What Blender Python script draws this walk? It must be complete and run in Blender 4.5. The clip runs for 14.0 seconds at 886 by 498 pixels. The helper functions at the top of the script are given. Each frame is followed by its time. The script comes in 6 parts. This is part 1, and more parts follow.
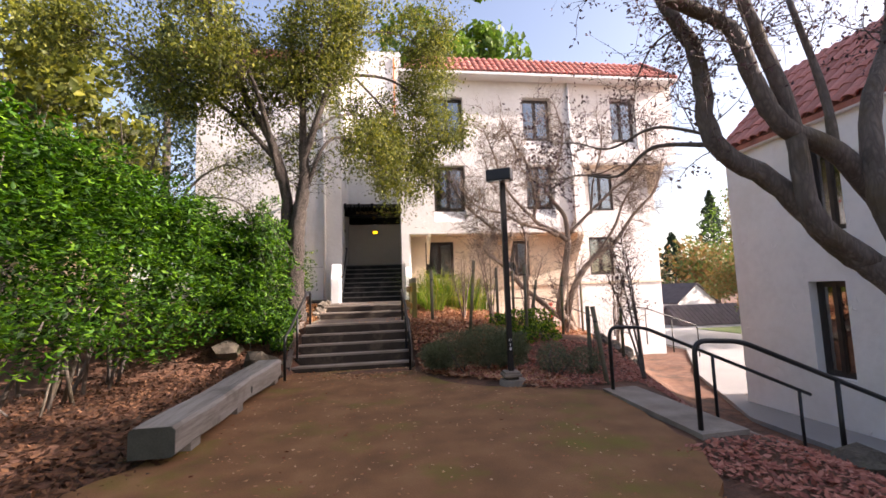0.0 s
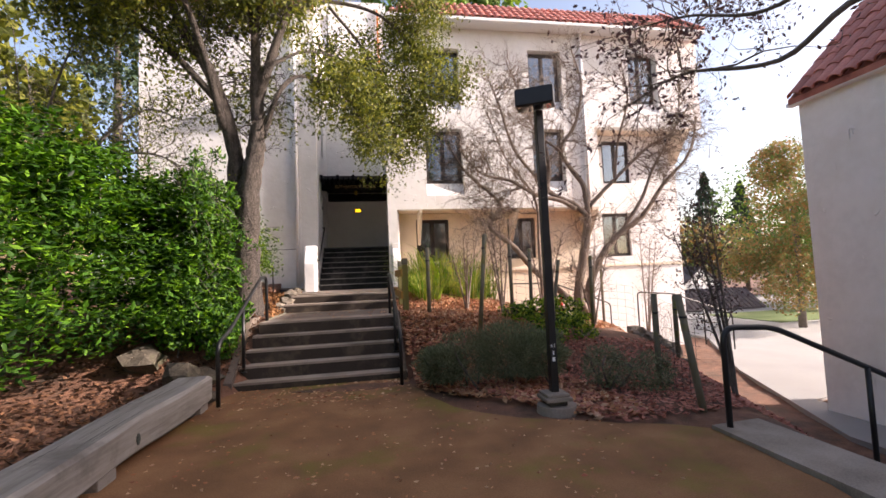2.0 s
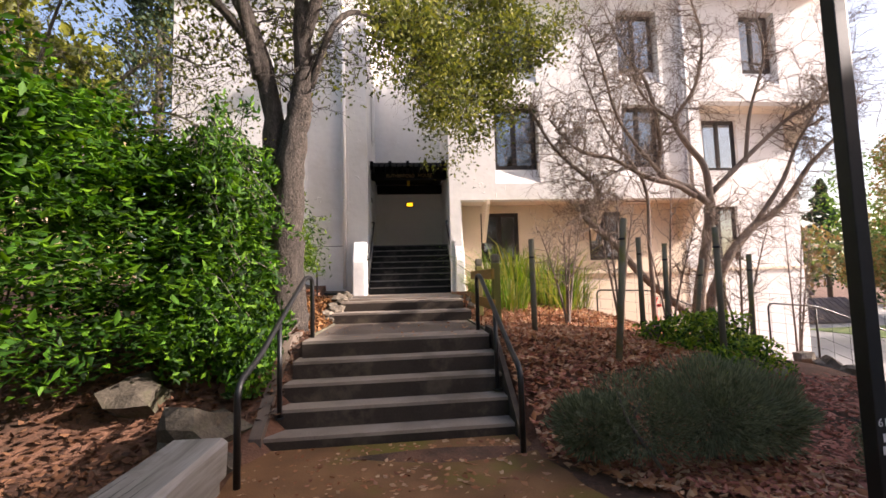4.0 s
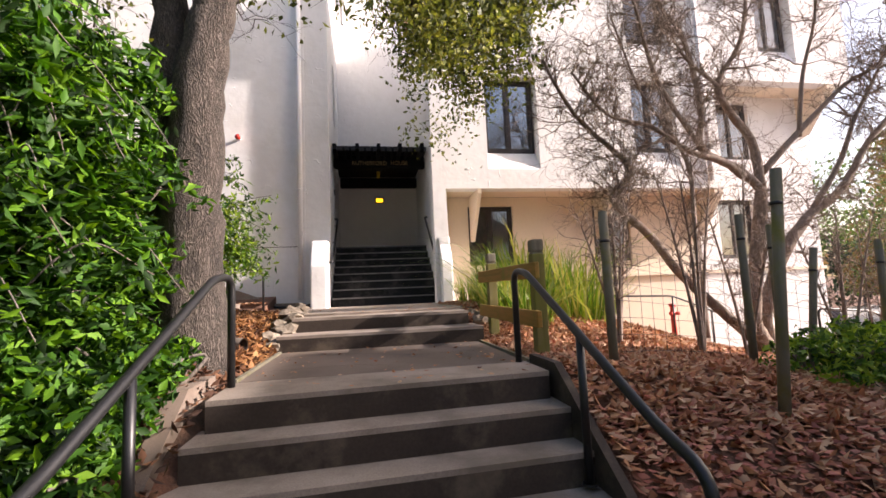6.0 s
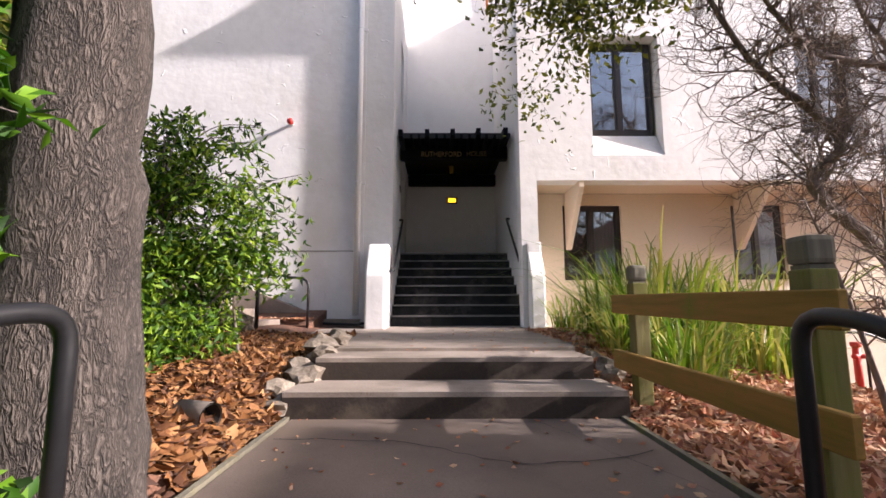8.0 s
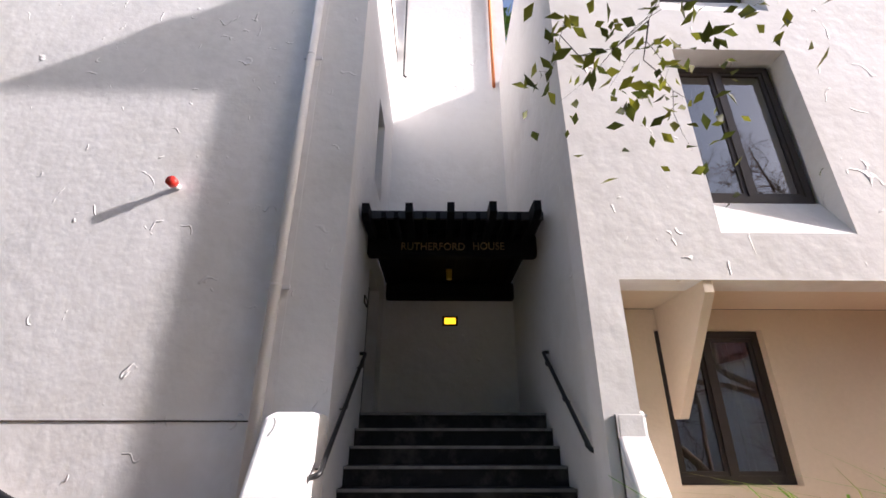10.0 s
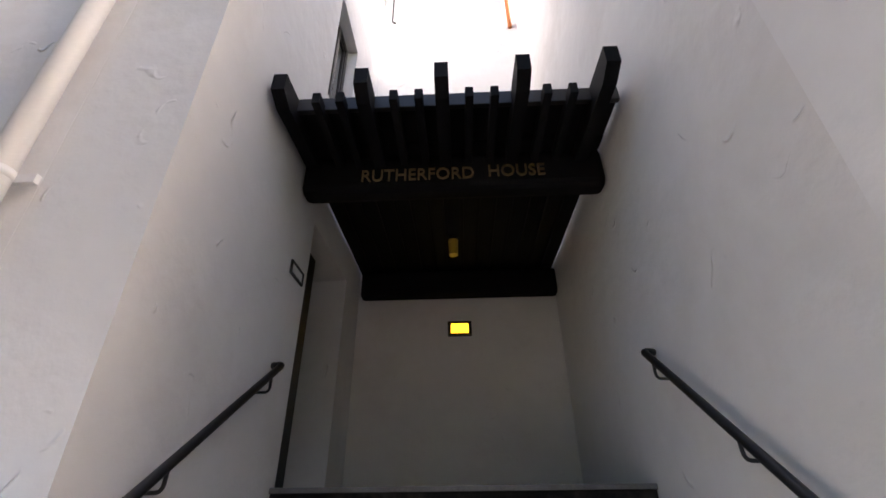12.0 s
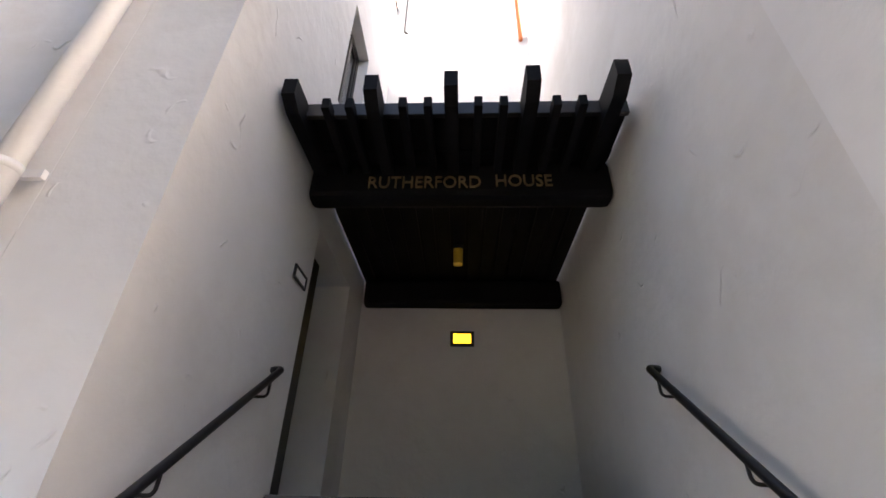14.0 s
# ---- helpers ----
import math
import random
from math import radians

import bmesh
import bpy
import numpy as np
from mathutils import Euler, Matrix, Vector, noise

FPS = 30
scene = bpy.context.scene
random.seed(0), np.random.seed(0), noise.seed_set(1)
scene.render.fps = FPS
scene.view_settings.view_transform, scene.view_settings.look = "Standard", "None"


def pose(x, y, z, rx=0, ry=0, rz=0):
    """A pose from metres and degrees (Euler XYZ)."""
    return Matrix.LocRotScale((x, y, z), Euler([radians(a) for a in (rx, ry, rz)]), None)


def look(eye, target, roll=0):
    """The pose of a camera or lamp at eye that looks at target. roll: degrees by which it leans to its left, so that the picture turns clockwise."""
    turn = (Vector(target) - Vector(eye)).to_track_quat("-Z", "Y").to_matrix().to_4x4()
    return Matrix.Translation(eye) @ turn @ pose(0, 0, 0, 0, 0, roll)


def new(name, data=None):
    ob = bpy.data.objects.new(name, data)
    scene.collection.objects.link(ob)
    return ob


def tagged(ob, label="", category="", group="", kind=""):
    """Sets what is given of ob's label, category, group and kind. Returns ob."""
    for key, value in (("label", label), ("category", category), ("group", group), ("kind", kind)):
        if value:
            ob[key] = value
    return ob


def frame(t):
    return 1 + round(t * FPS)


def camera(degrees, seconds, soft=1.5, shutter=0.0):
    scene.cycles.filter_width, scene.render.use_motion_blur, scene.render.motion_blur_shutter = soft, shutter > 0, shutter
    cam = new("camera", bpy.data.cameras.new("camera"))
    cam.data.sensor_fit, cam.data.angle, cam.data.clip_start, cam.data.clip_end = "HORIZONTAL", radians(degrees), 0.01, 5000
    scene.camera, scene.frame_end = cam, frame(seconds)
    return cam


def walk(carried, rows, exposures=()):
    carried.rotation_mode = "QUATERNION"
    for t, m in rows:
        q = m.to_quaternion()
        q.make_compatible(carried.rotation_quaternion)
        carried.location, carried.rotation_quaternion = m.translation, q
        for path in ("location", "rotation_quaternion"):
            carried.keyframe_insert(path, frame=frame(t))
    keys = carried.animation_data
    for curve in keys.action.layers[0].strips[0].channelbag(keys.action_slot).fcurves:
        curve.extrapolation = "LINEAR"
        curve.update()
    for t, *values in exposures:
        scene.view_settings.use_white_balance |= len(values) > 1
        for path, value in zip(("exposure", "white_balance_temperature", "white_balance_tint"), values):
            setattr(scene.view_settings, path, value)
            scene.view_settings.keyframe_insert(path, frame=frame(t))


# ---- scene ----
cam = camera(90.0, 14.0, soft=1.6)
PATH = [
    (0, (-0.051, 0.097, 1.346), (0.225, 2.069, 1.544), -1.9),
    (0.5, (-0.003, 0.77, 1.252), (0.314, 2.736, 1.445), -2.3),
    (1, (0.037, 1.277, 1.283), (0.363, 3.242, 1.462), -2.2),
    (1.5, (0.04, 1.812, 1.315), (0.38, 3.777, 1.474), -2.3),
    (2, (0.05, 2.399, 1.321), (0.382, 4.367, 1.457), -2.4),
    (2.5, (-0.074, 2.901, 1.334), (0.245, 4.872, 1.463), -2.5),
    (3, (-0.234, 3.461, 1.342), (-0.048, 5.447, 1.492), -2.1),
    (3.2, (-0.287, 3.688, 1.365), (-0.131, 5.676, 1.517), -1.8),
    (5.5, (-0.696, 6.219, 1.314), (-0.417, 8.191, 1.492), -1.7),
    (6, (-0.701, 6.764, 1.311), (-0.362, 8.725, 1.51), -2.5),
    (6.5, (-0.717, 7.283, 1.334), (-0.364, 9.235, 1.587), -2.4),
    (7, (-0.72, 7.813, 1.346), (-0.393, 9.77, 1.603), -1.6),
    (7.5, (-0.681, 8.285, 1.396), (-0.53, 10.263, 1.647), -0.8),
    (8, (-0.658, 8.665, 1.48), (-0.635, 10.649, 1.729), -0.2),
    (8.5, (-0.615, 8.988, 1.586), (-0.6, 10.973, 1.828), -2.7),
    (9, (-0.558, 9.699, 1.95), (-0.537, 11.686, 2.179), -1.6),
    (9.2, (-0.565, 10.101, 2.042), (-0.534, 12.065, 2.421), 0.2),
    (11.3, (-0.369, 14.814, 2.491), (-0.375, 16.596, 3.4), -1.0),
    (11.5, (-0.341, 14.869, 2.503), (-0.363, 16.643, 3.425), -1.1),
    (12, (-0.307, 14.953, 2.512), (-0.369, 16.703, 3.479), -0.7),
    (12.5, (-0.31, 14.975, 2.518), (-0.391, 16.715, 3.5), -0.4),
    (13, (-0.311, 14.976, 2.516), (-0.398, 16.711, 3.509), -0.1),
    (13.5, (-0.308, 14.973, 2.516), (-0.396, 16.702, 3.517), 0.7),
    (14, (-0.307, 14.975, 2.514), (-0.39, 16.701, 3.519), 1.4),
]
walk(cam, [(t, look(eye, target, roll)) for t, eye, target, roll in PATH],
     exposures=[(0, 1.32, 7300, 24), (3.0, 1.11, 7250, 22), (5.5, 1.26, 7200, 22), (7.0, 1.17, 6950, 21), (8.9, 1.09, 6450, 23), (9.2, 0.76, 6450, 22), (11.3, 1.4, 6650, 20), (12.0, 1.78, 6700, 20), (14, 1.95, 6750, 19)])

# ---- world and sun ----
SUN = Vector((5.0, -1.0, 2.52)).normalized()
world = bpy.data.worlds.new("world")
scene.world = world
world.use_nodes = True
wn = world.node_tree.nodes
sky = wn.new("ShaderNodeTexSky")
sky.sky_type = "NISHITA"
sky.sun_disc = False
sky.sun_elevation = math.asin(SUN.z)
sky.sun_rotation = math.atan2(SUN.x, SUN.y)
sky.dust_density = 2.5
wn["Background"].inputs["Strength"].default_value = 0.15
world.node_tree.links.new(sky.outputs[0], wn["Background"].inputs["Color"])
sun = new("sun", bpy.data.lights.new("sun", "SUN"))
sun.data.energy, sun.data.angle, sun.data.color = 5.0, radians(0.9), (1.0, 0.965, 0.925)
sun.matrix_world = look(SUN * 60, (0, 0, 0))


# ---- materials ----
def material(name):
    m = bpy.data.materials.new(name)
    m.use_nodes = True
    return m, m.node_tree.nodes, m.node_tree.links, m.node_tree.nodes["Principled BSDF"]


def surface(name, colors, scale=4.0, fine=60.0, rough=0.8, bump=0.2, metal=0.0, depth=0.01, stain=None, stain_scale=0.8, vary=0.0, island=False, strokes=0.0, stretch=None):
    """Colour drifts between the given colours at a large and a fine scale, with relief at both."""
    m, n, l, b = material(name)
    co = n.new("ShaderNodeTexCoord")
    big, small = n.new("ShaderNodeTexNoise"), n.new("ShaderNodeTexNoise")
    place = co.outputs["Object"]
    if stretch:
        grain = n.new("ShaderNodeMapping")
        grain.inputs["Scale"].default_value = stretch
        l.new(place, grain.inputs["Vector"])
        place = grain.outputs[0]
    for tex, s in ((big, scale), (small, fine)):
        l.new(place, tex.inputs["Vector"])
        tex.inputs["Scale"].default_value = s
        tex.inputs["Detail"].default_value = 6
    mix = n.new("ShaderNodeMath")
    mix.operation = "MULTIPLY_ADD"
    l.new(small.outputs[0], mix.inputs[0])
    mix.inputs[1].default_value = 0.4
    half = n.new("ShaderNodeMath")
    half.operation = "MULTIPLY"
    l.new(big.outputs[0], half.inputs[0])
    half.inputs[1].default_value = 0.6
    l.new(half.outputs[0], mix.inputs[2])
    ramp = n.new("ShaderNodeValToRGB")
    e = ramp.color_ramp.elements
    e[0].position, e[1].position = 0.3, 0.7
    e[0].color, e[1].color = (*colors[0], 1), (*colors[-1], 1)
    for i, c in enumerate(colors[1:-1], 1):
        k = e.new(0.3 + 0.4 * i / (len(colors) - 1))
        k.color = (*c, 1)
    l.new(mix.outputs[0], ramp.inputs[0])
    out = ramp.outputs[0]
    if stain:
        st = n.new("ShaderNodeTexNoise")
        l.new(co.outputs["Object"], st.inputs["Vector"])
        st.inputs["Scale"].default_value = stain_scale
        st.inputs["Detail"].default_value = 8
        st.inputs["Roughness"].default_value = 0.65
        sr = n.new("ShaderNodeValToRGB")
        sr.color_ramp.elements[0].position, sr.color_ramp.elements[1].position = 0.52, 0.68
        l.new(st.outputs[0], sr.inputs[0])
        mx = n.new("ShaderNodeMixRGB")
        l.new(sr.outputs[0], mx.inputs[0])
        l.new(out, mx.inputs[1])
        mx.inputs[2].default_value = (*stain, 1)
        out = mx.outputs[0]
    if vary:
        hs = n.new("ShaderNodeHueSaturation")
        src = n.new("ShaderNodeNewGeometry").outputs["Random Per Island"] if island else n.new("ShaderNodeObjectInfo").outputs["Random"]
        mr = n.new("ShaderNodeMapRange")
        mr.inputs["To Min"].default_value, mr.inputs["To Max"].default_value = 1 - vary, 1 + vary
        l.new(src, mr.inputs["Value"])
        l.new(mr.outputs[0], hs.inputs["Value"])
        l.new(out, hs.inputs["Color"])
        out = hs.outputs[0]
    l.new(out, b.inputs["Base Color"])
    b.inputs["Roughness"].default_value, b.inputs["Metallic"].default_value = rough, metal
    if bump:
        bm_ = n.new("ShaderNodeBump")
        bm_.inputs["Strength"].default_value, bm_.inputs["Distance"].default_value = bump, depth
        l.new(mix.outputs[0], bm_.inputs["Height"])
        last = bm_
        if strokes:
            # sparse ridges left by the trowel, along the lines where a stretched noise crosses its middle
            mp, ns, mask = n.new("ShaderNodeMapping"), n.new("ShaderNodeTexNoise"), n.new("ShaderNodeTexNoise")
            mp.inputs["Rotation"].default_value, mp.inputs["Scale"].default_value = (0.4, 0.5, 0.3), (1.0, 1.0, 0.7)
            l.new(co.outputs["Object"], mp.inputs["Vector"])
            l.new(mp.outputs[0], ns.inputs["Vector"])
            l.new(co.outputs["Object"], mask.inputs["Vector"])
            ns.inputs["Scale"].default_value, ns.inputs["Detail"].default_value = 3.4, 1.5
            mask.inputs["Scale"].default_value, mask.inputs["Detail"].default_value = 3.7, 3
            ridge, gate, both = n.new("ShaderNodeValToRGB"), n.new("ShaderNodeValToRGB"), n.new("ShaderNodeMath")
            re = ridge.color_ramp.elements
            re[0].position, re[0].color = 0.487, (0, 0, 0, 1)
            re[1].position, re[1].color = 0.513, (0, 0, 0, 1)
            re.new(0.5).color = (1, 1, 1, 1)
            gate.color_ramp.elements[0].position, gate.color_ramp.elements[1].position = 0.61, 0.70
            l.new(ns.outputs[0], ridge.inputs[0])
            l.new(mask.outputs[0], gate.inputs[0])
            both.operation = "MULTIPLY"
            l.new(ridge.outputs[0], both.inputs[0])
            l.new(gate.outputs[0], both.inputs[1])
            b2 = n.new("ShaderNodeBump")
            b2.inputs["Strength"].default_value, b2.inputs["Distance"].default_value = strokes, 0.02
            l.new(both.outputs[0], b2.inputs["Height"])
            l.new(bm_.outputs[0], b2.inputs["Normal"])
            last = b2
        l.new(last.outputs[0], b.inputs["Normal"])
    return m


def leaf_material(name, colors, glow=0.35, rough=0.45):
    """Leaves: each one its own shade, and light passes through."""
    m, n, l, b = material(name)
    geo = n.new("ShaderNodeNewGeometry")
    ramp = n.new("ShaderNodeValToRGB")
    e = ramp.color_ramp.elements
    e[0].color, e[1].color = (*colors[0], 1), (*colors[-1], 1)
    for i, c in enumerate(colors[1:-1], 1):
        e.new(i / (len(colors) - 1)).color = (*c, 1)
    l.new(geo.outputs["Random Per Island"], ramp.inputs[0])
    l.new(ramp.outputs[0], b.inputs["Base Color"])
    b.inputs["Roughness"].default_value = rough
    tr = n.new("ShaderNodeBsdfTranslucent")
    l.new(ramp.outputs[0], tr.inputs["Color"])
    mx = n.new("ShaderNodeMixShader")
    mx.inputs[0].default_value = glow
    l.new(b.outputs[0], mx.inputs[1])
    l.new(tr.outputs[0], mx.inputs[2])
    l.new(mx.outputs[0], n["Material Output"].inputs["Surface"])
    return m


def bark_material(name, dark, light, scale=6.0, moss=None, along=0.28, relief=0.02, plate=0.8, grain=0.85, wave=0.13):
    """Bark with ridges that run along the stem."""
    m, n, l, b = material(name)
    co, mp = n.new("ShaderNodeTexCoord"), n.new("ShaderNodeMapping")
    mp.inputs["Scale"].default_value = (1, 1, along)
    l.new(co.outputs["Object"], mp.inputs["Vector"])
    vo, no = n.new("ShaderNodeTexVoronoi"), n.new("ShaderNodeTexNoise")
    no.inputs["Scale"].default_value, no.inputs["Detail"].default_value = scale * 3.0, 10
    l.new(mp.outputs[0], no.inputs["Vector"])
    wob = n.new("ShaderNodeVectorMath")
    wob.operation = "MULTIPLY_ADD"
    l.new(no.outputs["Color"], wob.inputs[0])
    wob.inputs[1].default_value = (wave, wave, wave)
    l.new(mp.outputs[0], wob.inputs[2])
    l.new(wob.outputs[0], vo.inputs["Vector"])
    vo.feature = "DISTANCE_TO_EDGE"
    vo.inputs["Scale"].default_value = scale * 8
    ad = n.new("ShaderNodeMath")
    ad.operation = "MULTIPLY_ADD"
    l.new(vo.outputs["Distance"], ad.inputs[0])
    ad.inputs[1].default_value = plate
    sc = n.new("ShaderNodeMath")
    sc.operation = "MULTIPLY"
    sc.inputs[1].default_value = grain
    l.new(no.outputs[0], sc.inputs[0])
    l.new(sc.outputs[0], ad.inputs[2])
    ramp = n.new("ShaderNodeValToRGB")
    e = ramp.color_ramp.elements
    e[0].position, e[1].position = 0.2, 0.85
    e[0].color, e[1].color = (*dark, 1), (*light, 1)
    l.new(ad.outputs[0], ramp.inputs[0])
    out = ramp.outputs[0]
    if moss:
        n2, r2, mx = n.new("ShaderNodeTexNoise"), n.new("ShaderNodeValToRGB"), n.new("ShaderNodeMixRGB")
        n2.inputs["Scale"].default_value, n2.inputs["Detail"].default_value = 2.2, 5
        l.new(co.outputs["Object"], n2.inputs["Vector"])
        r2.color_ramp.elements[0].position, r2.color_ramp.elements[1].position = 0.5, 0.7
        l.new(n2.outputs[0], r2.inputs[0])
        l.new(r2.outputs[0], mx.inputs[0])
        l.new(out, mx.inputs[1])
        mx.inputs[2].default_value = (*moss, 1)
        out = mx.outputs[0]
    l.new(out, b.inputs["Base Color"])
    b.inputs["Roughness"].default_value = 0.95
    bp = n.new("ShaderNodeBump")
    bp.inputs["Strength"].default_value, bp.inputs["Distance"].default_value = 0.85, relief
    l.new(ad.outputs[0], bp.inputs["Height"])
    l.new(bp.outputs[0], b.inputs["Normal"])
    return m


def glass_material():
    m, n, l, b = material("window_glass")
    tr, gl, mx = n.new("ShaderNodeBsdfTransparent"), n.new("ShaderNodeBsdfGlossy"), n.new("ShaderNodeMixShader")
    tr.inputs[0].default_value = (0.75, 0.8, 0.82, 1)
    gl.inputs["Roughness"].default_value = 0.02
    fr, ad = n.new("ShaderNodeFresnel"), n.new("ShaderNodeMath")
    fr.inputs[0].default_value = 1.5
    ad.operation = "ADD"
    ad.inputs[1].default_value = 0.2
    l.new(fr.outputs[0], ad.inputs[0])
    l.new(ad.outputs[0], mx.inputs[0])
    l.new(tr.outputs[0], mx.inputs[1])
    l.new(gl.outputs[0], mx.inputs[2])
    l.new(mx.outputs[0], n["Material Output"].inputs["Surface"])
    return m


def lamp_material(name, color, power):
    m, n, l, b = material(name)
    b.inputs["Base Color"].default_value = (*color, 1)
    b.inputs["Emission Color"].default_value = (*color, 1)
    b.inputs["Emission Strength"].default_value = power
    return m


STUCCO = surface("white_stucco", [(0.72, 0.71, 0.70), (0.80, 0.79, 0.78), (0.84, 0.83, 0.82)], 1.3, 7, 0.85, 0.6, depth=0.03, stain=(0.72, 0.70, 0.67), stain_scale=0.5, strokes=1.0)
STUCCO_CREAM = surface("cream_stucco", [(0.72, 0.61, 0.48), (0.80, 0.68, 0.55)], 1.6, 24, 0.85, 0.4, depth=0.015)
PLASTER_GREY = surface("smooth_plaster", [(0.75, 0.735, 0.715), (0.81, 0.80, 0.78)], 0.9, 7, 0.72, 0.9, depth=0.03, stain=(0.70, 0.68, 0.65), stain_scale=0.6, strokes=0.8)
CONCRETE = surface("weathered_concrete", [(0.17, 0.134, 0.105), (0.27, 0.22, 0.18), (0.37, 0.31, 0.26)], 2.5, 90, 0.9, 0.35, depth=0.006, stain=(0.16, 0.13, 0.10), stain_scale=1.3)
# Brown riser concrete, its colour also darkened to carry the shade on upright faces.
RISER = surface("darkened_riser_concrete", [(0.022, 0.015, 0.011), (0.055, 0.039, 0.028)], 4, 60, 0.9, 0.3, stain=(0.11, 0.085, 0.06), stain_scale=2)
ASPHALT = surface("mossy_brown_asphalt", [(0.12, 0.055, 0.021), (0.225, 0.105, 0.042), (0.33, 0.17, 0.075)], 2.2, 90, 0.92, 0.8, depth=0.012, stain=(0.16, 0.135, 0.014), stain_scale=0.8)
ASPHALT_GREY = surface("grey_asphalt", [(0.085, 0.064, 0.051), (0.145, 0.110, 0.088), (0.21, 0.163, 0.13)], 1.5, 150, 0.9, 0.4, depth=0.005, stain=(0.15, 0.11, 0.08), stain_scale=1.1)
ROAD = surface("pale_road", [(0.24, 0.235, 0.23), (0.33, 0.32, 0.31)], 0.6, 90, 0.9, 0.2)
SOIL = surface("leaf_mulch", [(0.07, 0.034, 0.020), (0.15, 0.070, 0.042), (0.25, 0.12, 0.070)], 5, 55, 0.95, 0.9, depth=0.03, stain=(0.05, 0.034, 0.022), stain_scale=1.5)
LAWN = surface("dry_lawn", [(0.05, 0.09, 0.02), (0.10, 0.15, 0.035), (0.16, 0.16, 0.06)], 0.4, 30, 0.95, 0.5)
WOOD_GREY = surface("silvered_timber", [(0.13, 0.115, 0.10), (0.25, 0.23, 0.21), (0.36, 0.335, 0.315)], 7, 45, 0.85, 0.7, depth=0.012, stain=(0.14, 0.125, 0.11), stain_scale=2.2, stretch=(1, 0.07, 1))
WOOD_END = surface("dark_mossy_end_grain", [(0.035, 0.04, 0.035), (0.075, 0.085, 0.07)], 6, 60, 0.9, 0.5)
WOOD_MOSSY = surface("mossy_fence_wood", [(0.16, 0.12, 0.016), (0.30, 0.165, 0.03), (0.42, 0.19, 0.042)], 5, 45, 0.85, 0.5, stain=(0.20, 0.185, 0.02), stain_scale=2.5, stretch=(1, 0.08, 1))
POST_GREY = surface("grey_post_wood", [(0.10, 0.09, 0.065), (0.20, 0.18, 0.125)], 6, 45, 0.9, 0.5, stain=(0.15, 0.14, 0.03), stain_scale=3.0, stretch=(1, 1, 0.12))
POST_MOSS = surface("mossy_post_wood", [(0.085, 0.080, 0.022), (0.16, 0.145, 0.04), (0.20, 0.165, 0.07)], 6, 45, 0.9, 0.5, stain=(0.15, 0.16, 0.02), stain_scale=2.0, stretch=(1, 1, 0.12))
BLACK_METAL = surface("black_painted_steel", [(0.006, 0.006, 0.007), (0.016, 0.016, 0.017)], 9, 80, 0.42, 0.15, depth=0.002)
BLACK_WOOD = surface("black_stained_timber", [(0.003, 0.003, 0.004), (0.009, 0.009, 0.011)], 4, 40, 0.7, 0.3, depth=0.004)
BLACK_TREAD = surface("black_rubber_tread", [(0.009, 0.009, 0.010), (0.025, 0.025, 0.026)], 5, 90, 0.75, 0.3, stain=(0.065, 0.06, 0.056), stain_scale=2)
for dull in (BLACK_WOOD, BLACK_TREAD):
    dull.node_tree.nodes["Principled BSDF"].inputs["Specular IOR Level"].default_value = 0.15
NOSING = surface("worn_grey_nosing", [(0.08, 0.079, 0.077), (0.21, 0.207, 0.203)], 6, 70, 0.6, 0.3)
FRAME_DARK = surface("dark_bronze_frame", [(0.022, 0.017, 0.015), (0.04, 0.03, 0.026)], 5, 60, 0.45, 0.1)
# Interior surfaces; the dimness of closed rooms is put into this dark colour.
INSIDE = surface("dark_toned_interior", [(0.05, 0.045, 0.045), (0.09, 0.08, 0.08)], 1, 10, 0.9, 0.0)
CURTAIN = surface("pale_curtain", [(0.55, 0.53, 0.5), (0.7, 0.68, 0.65)], 6, 40, 0.9, 0.2)
TILE = surface("red_clay_tile", [(0.36, 0.12, 0.095), (0.48, 0.18, 0.14), (0.58, 0.26, 0.21)], 4, 50, 0.85, 0.3, vary=0.22, stain=(0.24, 0.085, 0.07), stain_scale=3)
TRIM = surface("white_painted_trim", [(0.74, 0.74, 0.75), (0.80, 0.80, 0.80)], 2, 40, 0.6, 0.1)
ROCK = surface("pale_stone", [(0.09, 0.072, 0.052), (0.20, 0.165, 0.125), (0.33, 0.285, 0.235)], 6, 50, 0.9, 0.6, depth=0.02, vary=0.2)
BOULDER = surface("mossy_boulder", [(0.035, 0.028, 0.02), (0.085, 0.069, 0.05), (0.145, 0.12, 0.09)], 5, 40, 0.9, 0.7, depth=0.03, stain=(0.07, 0.075, 0.03), stain_scale=2)
RED = surface("red_cap_plastic", [(0.55, 0.03, 0.02), (0.65, 0.05, 0.03)], 3, 30, 0.4, 0.0)
ORANGE = surface("orange_painted_metal", [(0.55, 0.16, 0.04), (0.62, 0.2, 0.05)], 3, 30, 0.5, 0.1)
PIPE_IN = surface("dark_hollow", [(0.012, 0.01, 0.009), (0.03, 0.025, 0.02)], 6, 50, 0.9, 0.2)
BRASS = surface("worn_gold_letters", [(0.34, 0.24, 0.12), (0.45, 0.33, 0.18)], 30, 90, 0.4, 0.0, metal=0.6)
GLASS = glass_material()
AMBER = lamp_material("amber_sign_face", (1.0, 0.58, 0.02), 1.2)
AMBER_DIM = surface("amber_lamp_glass", [(0.5, 0.32, 0.03), (0.6, 0.4, 0.05)], 9, 40, 0.3, 0.0)
BARK_OAK = bark_material("oak_bark", (0.009, 0.007, 0.006), (0.15, 0.122, 0.102), 4.2, along=0.34, relief=0.06, plate=1.15, grain=0.8, wave=0.26)
BARK_PALE = bark_material("pale_smooth_bark", (0.13, 0.095, 0.075), (0.30, 0.235, 0.19), 3.0)
